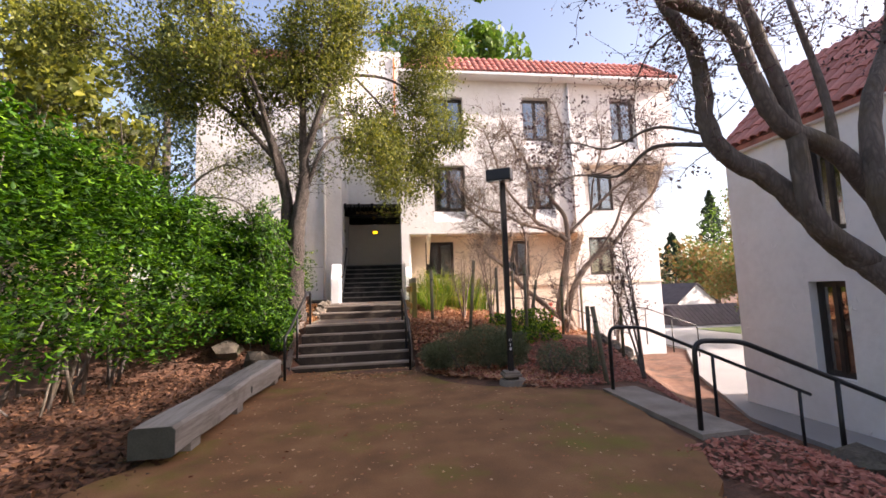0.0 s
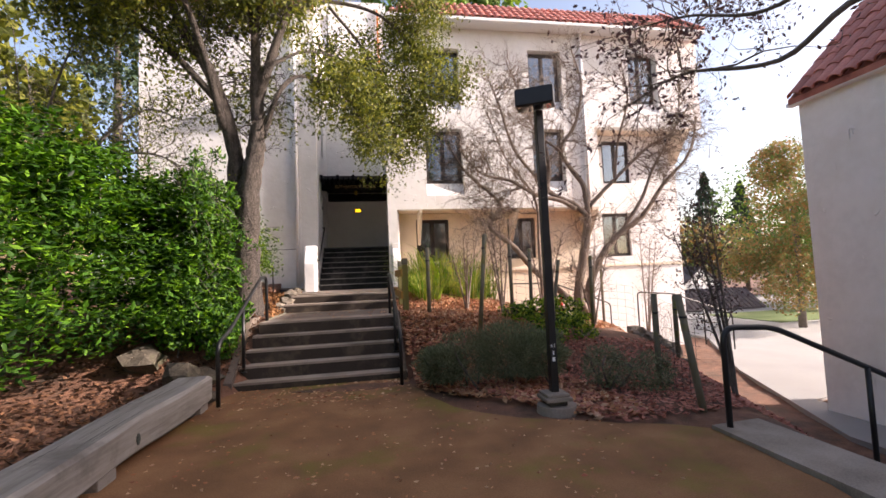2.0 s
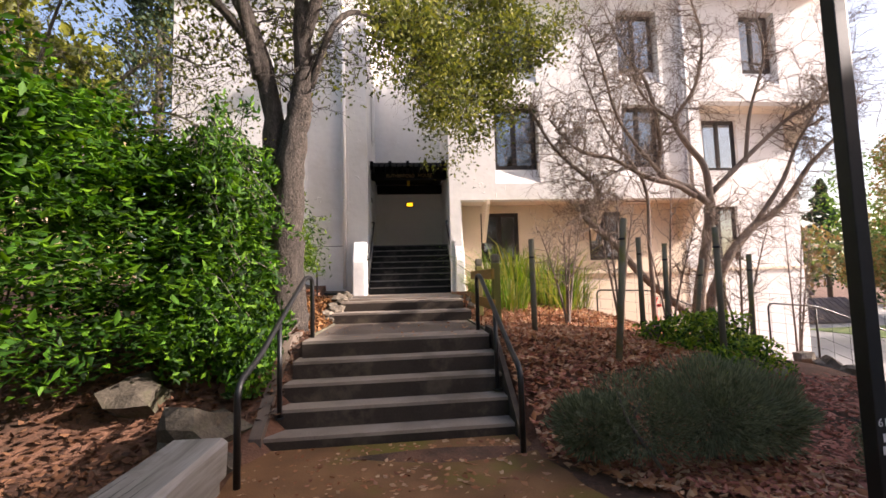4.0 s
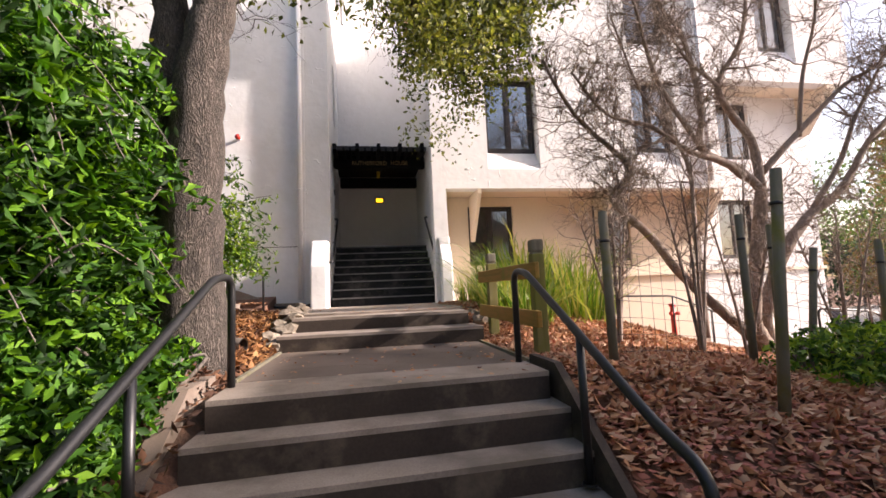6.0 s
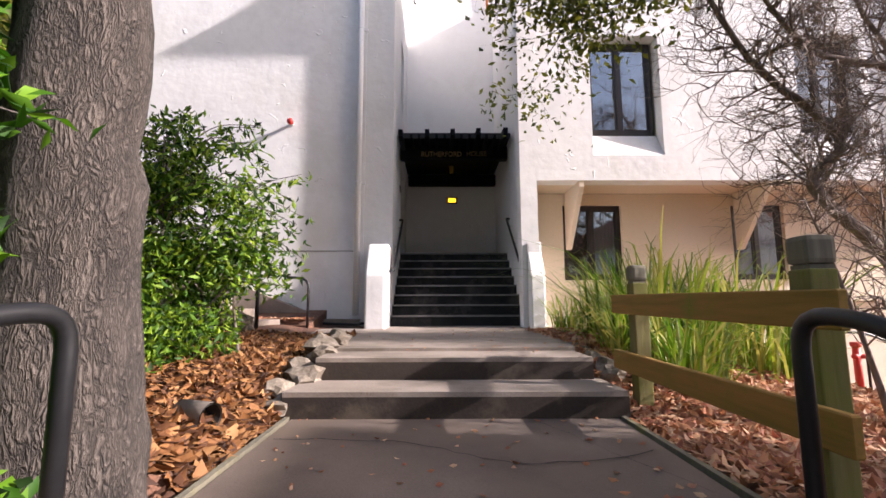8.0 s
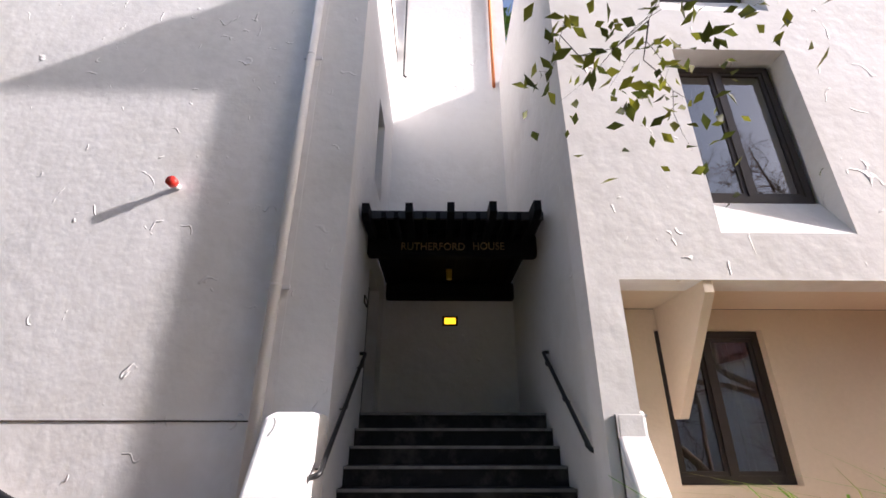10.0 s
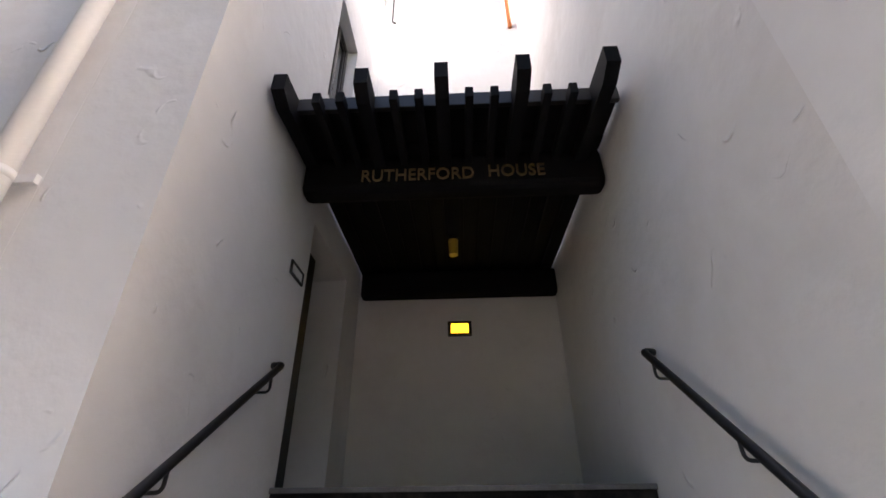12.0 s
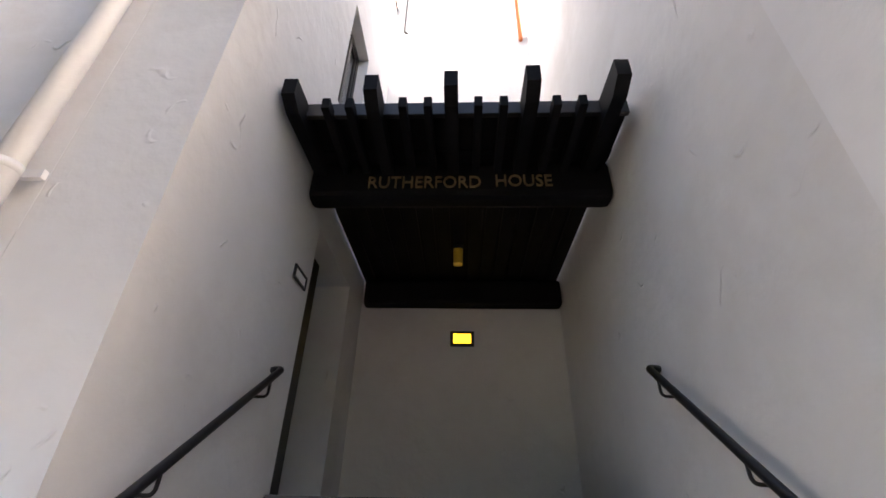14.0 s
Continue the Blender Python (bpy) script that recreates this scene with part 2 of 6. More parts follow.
BARK_DARK = bark_material("dark_mossy_bark", (0.07, 0.058, 0.05), (0.21, 0.178, 0.155), 3.0, moss=(0.11, 0.085, 0.05))
LEAF_HEDGE = leaf_material("hedge_leaf", [(0.004, 0.017, 0.001), (0.016, 0.072, 0.002), (0.055, 0.175, 0.004), (0.15, 0.31, 0.008)], 0.4, 0.65)
LEAF_OAK = leaf_material("oak_leaf", [(0.045, 0.06, 0.012), (0.10, 0.125, 0.018), (0.18, 0.20, 0.025), (0.29, 0.29, 0.03)], 0.45, 0.55)
LEAF_BUSH = leaf_material("bush_leaf", [(0.012, 0.038, 0.003), (0.04, 0.115, 0.006), (0.135, 0.265, 0.013), (0.32, 0.44, 0.03)], 0.42, 0.6)
LEAF_SAGE = leaf_material("sage_leaf", [(0.10, 0.125, 0.065), (0.17, 0.205, 0.11), (0.26, 0.29, 0.17)], 0.25, 0.7)
LEAF_FALLEN = leaf_material("fallen_leaf", [(0.20, 0.072, 0.036), (0.41, 0.155, 0.070), (0.50, 0.245, 0.115), (0.60, 0.40, 0.25), (0.34, 0.095, 0.056)], 0.2, 0.7)
# Darker fallen leaf: the shade under hedge and oak is in its colours.
LEAF_SHADED = leaf_material("shaded_fallen_leaf", [(0.03, 0.012, 0.006), (0.07, 0.027, 0.012), (0.12, 0.05, 0.022), (0.20, 0.092, 0.044)], 0.1, 0.8)
LEAF_ORANGE = leaf_material("orange_fallen_leaf", [(0.09, 0.032, 0.012), (0.20, 0.078, 0.024), (0.31, 0.135, 0.042), (0.42, 0.215, 0.085)], 0.15, 0.75)
LEAF_RED = leaf_material("red_brown_chip", [(0.24, 0.075, 0.055), (0.42, 0.14, 0.095), (0.54, 0.24, 0.17)], 0.1, 0.8)
GRASS = leaf_material("strap_grass", [(0.06, 0.15, 0.012), (0.15, 0.29, 0.016), (0.30, 0.40, 0.028), (0.48, 0.42, 0.10), (0.16, 0.26, 0.09)], 0.4, 0.5)
LEAF_CONIFER = leaf_material("conifer_foliage", [(0.02, 0.045, 0.02), (0.035, 0.07, 0.03), (0.05, 0.085, 0.04)], 0.2, 0.7)
LEAF_LIGHT = leaf_material("sunlit_green_leaf", [(0.06, 0.13, 0.015), (0.10, 0.20, 0.02), (0.16, 0.26, 0.03)], 0.35)
LEAF_AUTUMN = leaf_material("autumn_leaf", [(0.26, 0.19, 0.06), (0.32, 0.16, 0.055), (0.15, 0.19, 0.05), (0.12, 0.18, 0.04)], 0.35)
SEED_TIP = leaf_material("dark_seed_tip", [(0.05, 0.03, 0.035), (0.10, 0.06, 0.07), (0.14, 0.07, 0.06)], 0.1, 0.8)
TAN = surface("tan_stucco", [(0.50, 0.36, 0.21), (0.58, 0.43, 0.27)], 1, 20, 0.9, 0.2)
SHINGLE = surface("dark_shingle", [(0.06, 0.05, 0.055), (0.12, 0.10, 0.11)], 3, 40, 0.9, 0.3)


# ---- mesh helpers ----
def link(name, data, mat, parent=None, label="", kind=""):
    ob = new(name, data)
    if mat:
        data.materials.append(mat)
    ob.parent = parent
    tagged(ob, label=label, kind=kind)
    return ob


def part(name, bm, mat, parent=None, label="", smooth=False):
    """A bmesh as one mesh object under its thing or part."""
    me = bpy.data.meshes.new(name)
    bmesh.ops.recalc_face_normals(bm, faces=bm.faces)
    bm.to_mesh(me)
    bm.free()
    if smooth:
        me.polygons.foreach_set("use_smooth", [True] * len(me.polygons))
    return link(name, me, mat, parent, label)


def thing(name, label, category, group="", at=(0, 0, 0)):
    ob = new(name)
    ob.location = at
    ob.empty_display_size = 0.1
    return tagged(ob, label, category, group)


def box(x0, x1, y0, y1, z0, z1, bevel=0.0, bm=None):
    b = bm or bmesh.new()
    r = bmesh.ops.create_cube(b, size=1.0)
    for v in r["verts"]:
        v.co = Vector(((x0 + x1) / 2 + v.co.x * (x1 - x0), (y0 + y1) / 2 + v.co.y * (y1 - y0), (z0 + z1) / 2 + v.co.z * (z1 - z0)))
    if bevel:
        es = list({e for v in r["verts"] for e in v.link_edges})
        bmesh.ops.bevel(b, geom=es, offset=bevel, segments=2, profile=0.6, affect="EDGES")
    return b


def prism(poly, z0, z1, bm=None):
    """Upright prism over a polygon of (x, y)."""
    b = bm or bmesh.new()
    top = [b.verts.new((x, y, z1)) for x, y in poly]
    low = [b.verts.new((x, y, z0)) for x, y in poly]
    b.faces.new(top)
    b.faces.new(low[::-1])
    for i in range(len(poly)):
        j = (i + 1) % len(poly)
        b.faces.new((top[j], top[i], low[i], low[j]))
    return b


def profile_x(poly, x0, x1, bm=None):
    """Prism along x over a polygon of (y, z)."""
    b = bm or bmesh.new()
    a = [b.verts.new((x0, y, z)) for y, z in poly]
    c = [b.verts.new((x1, y, z)) for y, z in poly]
    b.faces.new(a)
    b.faces.new(c[::-1])
    for i in range(len(poly)):
        j = (i + 1) % len(poly)
        b.faces.new((a[j], a[i], c[i], c[j]))
    return b


def smoothed(points, steps=6):
    """A rounded line through the points."""
    p = [Vector(q) for q in points]
    p = [2 * p[0] - p[1]] + p + [2 * p[-1] - p[-2]]
    out = []
    for i in range(1, len(p) - 2):
        a, b, c, d = p[i - 1:i + 3]
        for k in range(steps):
            t = k / steps
            out.append(0.5 * (2 * b + (c - a) * t + (2 * a - 5 * b + 4 * c - d) * t * t + (3 * b - a - 3 * c + d) * t ** 3))
    out.append(p[-2])
    return out


def tube_into(verts, faces, pts, radii, sides):
    base = len(verts)
    n = len(pts)
    u = None
    for i, p in enumerate(pts):
        d = (pts[min(i + 1, n - 1)] - pts[max(i - 1, 0)])
        if d.length < 1e-6:
            d = Vector((0, 0, 1))
        d.normalize()
        if u is None:
            u = d.cross(Vector((0, 0, 1)) if abs(d.z) < 0.9 else Vector((1, 0, 0)))
        u = (u - d * u.dot(d)).normalized()
        w = d.cross(u)
        for k in range(sides):
            a = 2 * math.pi * k / sides
            verts.append(p + (u * math.cos(a) + w * math.sin(a)) * radii[i])
    for i in range(n - 1):
        for k in range(sides):
            j = (k + 1) % sides
            q = base + i * sides
            faces.append((q + k, q + j, q + sides + j, q + sides + k))
    faces.append(tuple(base + k for k in range(sides))[::-1])
    faces.append(tuple(base + (n - 1) * sides + k for k in range(sides)))


def mesh_of(name, verts, faces, mat, parent=None, label="", smooth=True, kind=""):
    me = bpy.data.meshes.new(name)
    me.from_pydata([tuple(v) for v in verts], [], faces)
    if smooth:
        me.polygons.foreach_set("use_smooth", [True] * len(me.polygons))
    me.update()
    return link(name, me, mat, parent, label, kind)


def tube(name, pts, r, mat, parent=None, label="", sides=10):
    v, f = [], []
    pts = [Vector(p) for p in pts]
    tube_into(v, f, pts, [r] * len(pts) if not hasattr(r, "__len__") else r, sides)
    return mesh_of(name, v, f, mat, parent, label)


def bent(points, r=0.12, steps=5):
    """Straight runs with rounded bends of radius r."""
    p = [Vector(q) for q in points]
    out = [p[0]]
    for a, b, c in zip(p, p[1:], p[2:]):
        u, w = (a - b), (c - b)
        k = min(r, u.length * 0.45, w.length * 0.45)
        s, e = b + u.normalized() * k, b + w.normalized() * k
        for i in range(steps + 1):
            t = i / steps
            out.append(s * (1 - t) ** 2 + b * 2 * t * (1 - t) + e * t * t)
    return out + [p[-1]]


def leaf_mesh(name, centers, size, mat, parent=None, label="", kind="", ratio=0.5, seed=1, droop=0.0, flat=0.0):
    """One folded four-cornered leaf at each centre. size: a number or an array. flat: 1 lies level."""
    rng = np.random.default_rng(seed)
    c = np.asarray(centers, float)
    n = len(c)
    s = np.broadcast_to(size, n) * rng.uniform(0.65, 1.35, n)
    d = rng.normal(size=(n, 3))
    d[:, 2] = d[:, 2] * (1 - flat) - droop
    d /= np.linalg.norm(d, axis=1)[:, None] + 1e-9
    e = rng.normal(size=(n, 3))
    e[:, 2] *= (1 - flat * 0.8)
    w = np.cross(d, e)
    if flat:
        w = np.cross(d, np.array([0, 0, 1.0]) + 0.35 * rng.normal(size=(n, 3)))
    w /= np.linalg.norm(w, axis=1)[:, None] + 1e-9
    u = np.cross(d, w)
    s1 = s[:, None]
    v = np.stack([c - d * s1 * 0.5, c + w * s1 * ratio * 0.5 + u * s1 * 0.10, c + d * s1 * 0.5, c - w * s1 * ratio * 0.5 + u * s1 * 0.10], 1).reshape(-1, 3)
    me = bpy.data.meshes.new(name)
    idx = np.arange(n)[:, None] * 4
    tri = np.concatenate([idx + [0, 1, 2], idx + [0, 2, 3]], 1).reshape(-1)
    me.vertices.add(len(v))
    me.vertices.foreach_set("co", v.ravel())
    me.loops.add(len(tri))
    me.loops.foreach_set("vertex_index", tri)
    me.polygons.add(len(tri) // 3)
    me.polygons.foreach_set("loop_start", np.arange(0, len(tri), 3))
    me.update(calc_edges=True)
    return link(name, me, mat, parent, label, kind)


def smoothstep(a, b, x):
    t = np.clip((x - a) / (b - a), 0, 1)
    return t * t * (3 - 2 * t)


# ---- the lie of the land ----
LOW = -1.25


def height(x, y):
    """Height of the soil: a level yard, a bank that climbs to the house, a fall to the road on the far side."""
    x, y = np.asarray(x, float), np.asarray(y, float)
    climb = 0.78 * smoothstep(8.0, 9.7, y) + 0.36 * smoothstep(11.2, 13.2, y)
    side = 1 - smoothstep(0.6, 6.8, x)
    shift = np.clip(y - 5.5, 0, 11) * 0.36
    fall = LOW * smoothstep(3.1 + shift, 5.6 + shift, x)
    left = 0.12 * smoothstep(-1.9, -3.6, x) + 0.5 * smoothstep(-5, -12, x)
    east = np.where(x < 0.6, 1.0, side)
    bank = 0.17 * smoothstep(-1.62, -2.0, x) * smoothstep(9.2, 10.0, y) * (1 - smoothstep(11.5, 13.0, y))
    lump = 0.03 * np.sin(x * 2.3 + y) * np.sin(y * 1.7 - x * 0.6)
    return climb * east * (1 - smoothstep(20, 40, y)) + fall + left * smoothstep(-3, 1, y) + bank + lump - 0.035


def ground_sheet():
    xs = np.concatenate([[-1500, -400, -120, -60, -35, -22], np.arange(-14, 14.01, 0.25), [18, 24, 35, 60, 120, 400, 1500]])
    ys = np.concatenate([[-1500, -400, -120, -50, -25, -14], np.arange(-8, 20.01, 0.25), [24, 30, 40, 60, 120, 400, 1500]])
    gx, gy = np.meshgrid(xs, ys)
    gz = height(gx, gy)
    inner = (gx > -1.62) & (gx < 0.52) & (gy > 8.4) & (gy < 20)
    gz = np.where(inner, gz - 0.25, gz)
    yard = (gx > -2.0) & (gx < 2.6) & (gy < 7.6) & (gy > -7)
    gz = np.where(yard, gz - 0.02, gz)
    nx = len(xs)
    faces = [(j * nx + i, j * nx + i + 1, (j + 1) * nx + i + 1, (j + 1) * nx + i) for j in range(len(ys) - 1) for i in range(nx - 1)]
    ob = mesh_of("ground", np.stack([gx, gy, gz], -1).reshape(-1, 3), faces, SOIL, label="dark mulch soil covered with dead leaves", kind="structure")
    return tagged(ob, category="ground")


ground_sheet()


def wobbly(points, step=0.25, amount=0.05, seed=3):
    """A closed outline with small unevenness along its sides."""
    r = random.Random(seed)
    out = []
    for a, b in zip(points, points[1:] + points[:1]):
        n = max(1, int(math.dist(a, b) / step))
        for i in range(n):
            t = i / n
            out.append((a[0] + (b[0] - a[0]) * t + r.uniform(-amount, amount), a[1] + (b[1] - a[1]) * t + r.uniform(-amount, amount)))
    return out


def slab(name, poly, z0, z1, mat, label, category="paving", kind="structure"):
    return tagged(part(name, prism(poly, z0, z1), mat), label, category, kind=kind)


YARD = [(-2.45, -6.5), (3.0, -6.5), (2.3, 1.0), (2.1, 2.8), (2.6, 3.75), (2.85, 5.75), (2.2, 6.1), (1.4, 6.5), (0.85, 7.0), (0.6, 7.8), (0.5, 8.62), (-1.75, 8.62), (-1.85, 7.0), (-2.1, 4.2), (-2.6, 3.2)]
slab("pavement", wobbly(YARD), -0.1, 0.0, ASPHALT, "brown mossy asphalt yard strewn with leaf bits")
slab("road", [(5.9, -9), (8.2, -9), (8.2, 9.6), (13, 11), (40, 14), (60, 40), (14, 34), (12.2, 17), (9.0, 12.2), (6.9, 8.0)], LOW - 0.3, LOW + 0.035, ROAD, "pale grey lane beside the white houses", "road")


# ---- houses ----
def wall_with_holes(name, a, b, z0, z1, holes, thick, mat, inward, parent=None, kind="structure", label=""):
    """A wall along a-b (x, y), holes as (s0, s1, z0, z1) along it; thickness towards inward."""
    a, b = Vector((*a, 0)), Vector((*b, 0))
    d = (b - a).normalized()
    length = (b - a).length
    inn = Vector((*inward, 0)) * thick
    ss = sorted({0.0, length, *[h[0] for h in holes], *[h[1] for h in holes]})
    zz = sorted({z0, z1, *[h[2] for h in holes], *[h[3] for h in holes]})
    solid = {}
    for i in range(len(ss) - 1):
        for k in range(len(zz) - 1):
            cs, cz = (ss[i] + ss[i + 1]) / 2, (zz[k] + zz[k + 1]) / 2
            solid[i, k] = not any(h[0] < cs < h[1] and h[2] < cz < h[3] for h in holes)
    bm = bmesh.new()
    cache = {}

    def v(i, k, back):
        if (i, k, back) not in cache:
            p = a + d * ss[i] + (inn if back else Vector())
            cache[i, k, back] = bm.verts.new((p.x, p.y, zz[k]))
        return cache[i, k, back]

    for (i, k), on in solid.items():
        if not on:
            continue
        bm.faces.new((v(i, k, 0), v(i + 1, k, 0), v(i + 1, k + 1, 0), v(i, k + 1, 0)))
        bm.faces.new((v(i, k + 1, 1), v(i + 1, k + 1, 1), v(i + 1, k, 1), v(i, k, 1)))
        for di, dk, e in ((-1, 0, ((i, k), (i, k + 1))), (1, 0, ((i + 1, k + 1), (i + 1, k))), (0, -1, ((i + 1, k), (i, k))), (0, 1, ((i, k + 1), (i + 1, k + 1)))):
            if not solid.get((i + di, k + dk), False):
                (p, q), (r, s) = e
                bm.faces.new((v(p, q, 0), v(r, s, 0), v(r, s, 1), v(p, q, 1)))
    ob = part(name, bm, mat, parent, label)
    return tagged(ob, label or "rough white stucco wall", "wall", kind=kind)


WINDOWS = [0]


def window(x, y, z, w, h, depth=0.13, turn=0.0, curtain=0.0, label="dark bronze two-sash window in white stucco"):
    """A two-sash window whose lower left corner is at x, y, z (outer wall face), with a lining behind it coloured dark
    for a dim room.
    """
    WINDOWS[0] += 1
    t = tagged(thing("window_%d" % WINDOWS[0], label, "window", "house windows"), kind="structure")
    f = 0.07
    bm = box(0, w, depth, depth + 0.06, 0, f)
    box(0, w, depth, depth + 0.06, h - f, h, bm=bm)
    box(0, f, depth, depth + 0.06, f, h - f, bm=bm)
    box(w - f, w, depth, depth + 0.06, f, h - f, bm=bm)
    part("window_frame", bm, FRAME_DARK, t)
    part("mullion", box(w * 0.46, w * 0.46 + 0.06, depth - 0.004, depth + 0.056, f, h - f), FRAME_DARK, t)
    for s0, s1 in ((f, w * 0.46), (w * 0.46 + 0.06, w - f)):
        sash = bmesh.new()
        g = 0.035
        box(s0, s1, depth + 0.012, depth + 0.045, f, f + g, bm=sash)
        box(s0, s1, depth + 0.012, depth + 0.045, h - f - g, h - f, bm=sash)
        box(s0, s0 + g, depth + 0.012, depth + 0.045, f + g, h - f - g, bm=sash)
        box(s1 - g, s1, depth + 0.012, depth + 0.045, f + g, h - f - g, bm=sash)
        part("sash", sash, FRAME_DARK, t)
        p = part("pane", box(s0 + g, s1 - g, depth + 0.026, depth + 0.031, f + g, h - f - g), GLASS, t)
        p.visible_shadow = False
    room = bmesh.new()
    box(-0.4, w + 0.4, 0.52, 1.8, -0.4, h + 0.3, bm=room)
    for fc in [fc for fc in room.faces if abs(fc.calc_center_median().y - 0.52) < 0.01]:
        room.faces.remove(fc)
    part("room_lining", room, INSIDE, t, "lining coloured dark for the dim room behind the pane")
    if curtain:
        cu = bmesh.new()
        c0 = w * (1 - curtain)
        n = 22
        cols = [(c0 + (w - 0.05 - c0) * i / n, depth + 0.16 + 0.02 * math.sin(i * 1.9)) for i in range(n + 1)]
        poly = cols + [(px, py + 0.006) for px, py in reversed(cols)]
        prism(poly, 0.06, h - 0.06, cu)
        part("curtain", cu, CURTAIN, t, "pale hanging curtain")
    t.matrix_world = pose(x, y, z, 0, 0, turn)
    return t


FRONT, BACK = 15.55, 16.45
PL, PR = -1.45, 0.80
WEST = 16.3
END = 19.65
TOP = 9.25
# front wall above the overhang, with the strip that comes down beside the passage
upper = [(1.86, 2.98, 6.92, 8.50), (5.29, 6.38, 6.98, 8.56), (8.80, 9.82, 6.98, 8.62), (1.86, 2.98, 4.28, 5.92), (5.30, 6.34, 4.34, 5.96)]
holes = [(a - 0.66, b - 0.62, c - 0.42, d + 0.02) for a, b, c, d in upper]
cut = [(0.93 - 0.66, 7.45 - 0.66, -2.0, 3.45), (7.45 - 0.66, 11.4 - 0.66, -2.0, 6.08)]
wall_with_holes("wall_front", (0.66, FRONT), (11.06, FRONT), -2.0, TOP, holes + cut, 0.3, STUCCO, (0, 1), label="rough white stucco upper wall of the house")
ground_w = [(1.58, 2.64, 1.90, 3.25), (4.62, 5.58, 1.90, 3.25), (8.02, 9.05, 1.86, 3.35), (8.15, 9.2, 4.4, 5.9)]
wall_with_holes("wall_ground_floor", (0.93, BACK), (7.45, BACK), -2.0, 3.45, [(a - 0.93, b - 0.93, c, d) for a, b, c, d in ground_w[:2]], 0.3, STUCCO_CREAM, (0, 1), label="cream stucco ground floor wall under the overhang")
wall_with_holes("wall_side_bay", (7.45, BACK - 0.02), (10.95, BACK - 0.02), -2.0, 6.08, [(a - 7.45, b - 7.45, c, d) for a, b, c, d in ground_w[2:]], 0.3, STUCCO, (0, 1), label="white stucco wall of the set-back bay")
wall_with_holes("wall_east", (10.95, BACK + 0.282), (10.95, 26), -2.0, TOP, [], 0.3, STUCCO, (-1, 0))
wall_with_holes("wall_east_upper", (11.06, FRONT + 0.302), (11.06, BACK - 0.02), 6.08, TOP, [], 0.3, STUCCO, (-1, 0))
for a, b, c, d in upper:
    window(a, FRONT, c, b - a, d - c, 0.22)
    sill = profile_x([(FRONT + 0.003, c - 0.425), (FRONT + 0.003, c - 0.41), (FRONT + 0.225, c - 0.003), (FRONT + 0.298, c - 0.003), (FRONT + 0.298, c - 0.425)], a + 0.001, b + 0.039)
    tagged(part("sill", sill, STUCCO), "sloping white stucco window sill", "sill", kind="structure")
for i, (a, b, c, d) in enumerate(ground_w):
    window(a, BACK, c, b - a, d - c, 0.08, curtain=0.45 if i < 2 else 0.0)
tagged(part("soffit", box(0.93, 7.45, FRONT + 0.002, BACK - 0.002, 3.454, 3.62), STUCCO_CREAM), "cream stucco underside of the overhang", "soffit", kind="structure")
tagged(part("soffit", box(7.45, 11.05, FRONT + 0.002, BACK - 0.03, 6.084, 6.25), STUCCO_CREAM), "cream stucco underside of the upper overhang", "soffit", kind="structure")
tagged(part("wall_reveal", box(7.449, 7.70, FRONT + 0.301, BACK - 0.03, 3.45, 6.08), STUCCO), "white stucco side of the projecting bay", "wall", kind="structure")


def bracket(x, z, w=0.08, drop=1.02):
    b = profile_x([(FRONT + 0.015, z - 0.004), (BACK - 0.022, z - 0.004), (BACK - 0.022, z - drop), (BACK - 0.12, z - drop), (FRONT + 0.015, z - 0.1)], x, x + w)
    return tagged(part("bracket", b, STUCCO_CREAM), "cream stucco triangular bracket under the overhang", "bracket", "overhang brackets", kind="structure")


for bx, bz, bw in ((1.61, 3.45, 0.08), (4.66, 3.45, 0.08), (7.2, 3.45, 0.24), (10.68, 6.08, 0.24)):
    bracket(bx, bz, bw)
tagged(part("ledge", box(0.93, 11.0, BACK - 0.07, BACK - 0.022, 1.52, 1.60, 0.008), STUCCO_CREAM), "stucco band under the ground floor windows", "ledge", kind="structure")

# passage between the two wings
wall_with_holes("wall_passage_east", (PR, FRONT + 0.301), (PR, END), -1.0, 9.40, [], 0.2, PLASTER_GREY, (1, 0), label="smooth white plaster passage wall")
wall_with_holes("wall_passage_west", (PL, WEST), (PL, END), -1.0, 10.6, [(17.95 - WEST, 19.05 - WEST, 2.552, 4.44), (17.78 - WEST, 18.5 - WEST, 5.75, 7.25)], 0.5, PLASTER_GREY, (-1, 0), label="smooth white plaster passage wall")
wall_with_holes("wall_west", (-6.45, WEST), (PL - 0.502, WEST), -1.0, 10.0, [], 0.3, STUCCO, (0, 1), label="white stucco wall of the west wing")
wall_with_holes("wall_west_end", (-6.45, WEST + 0.302), (-6.45, 25), -1.0, 10.0, [], 0.3, STUCCO, (1, 0))
wall_with_holes("wall_passage_end", (PL - 0.5, END), (PR + 0.2, END), -1.0, 12.5, [], 0.2, PLASTER_GREY, (0, 1), label="smooth plaster end wall of the passage")
tagged(part("trim", box(-6.45, -2.06, WEST - 0.008, WEST + 0.001, 2.40, 2.412), RISER), "thin dark joint across the stucco", "trim", kind="structure")
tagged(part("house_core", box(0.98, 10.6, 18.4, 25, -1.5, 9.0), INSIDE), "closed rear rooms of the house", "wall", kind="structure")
window(PL, 17.78, 5.75, 0.72, 1.5, 0.12, turn=90, label="dark narrow window in the passage wall")


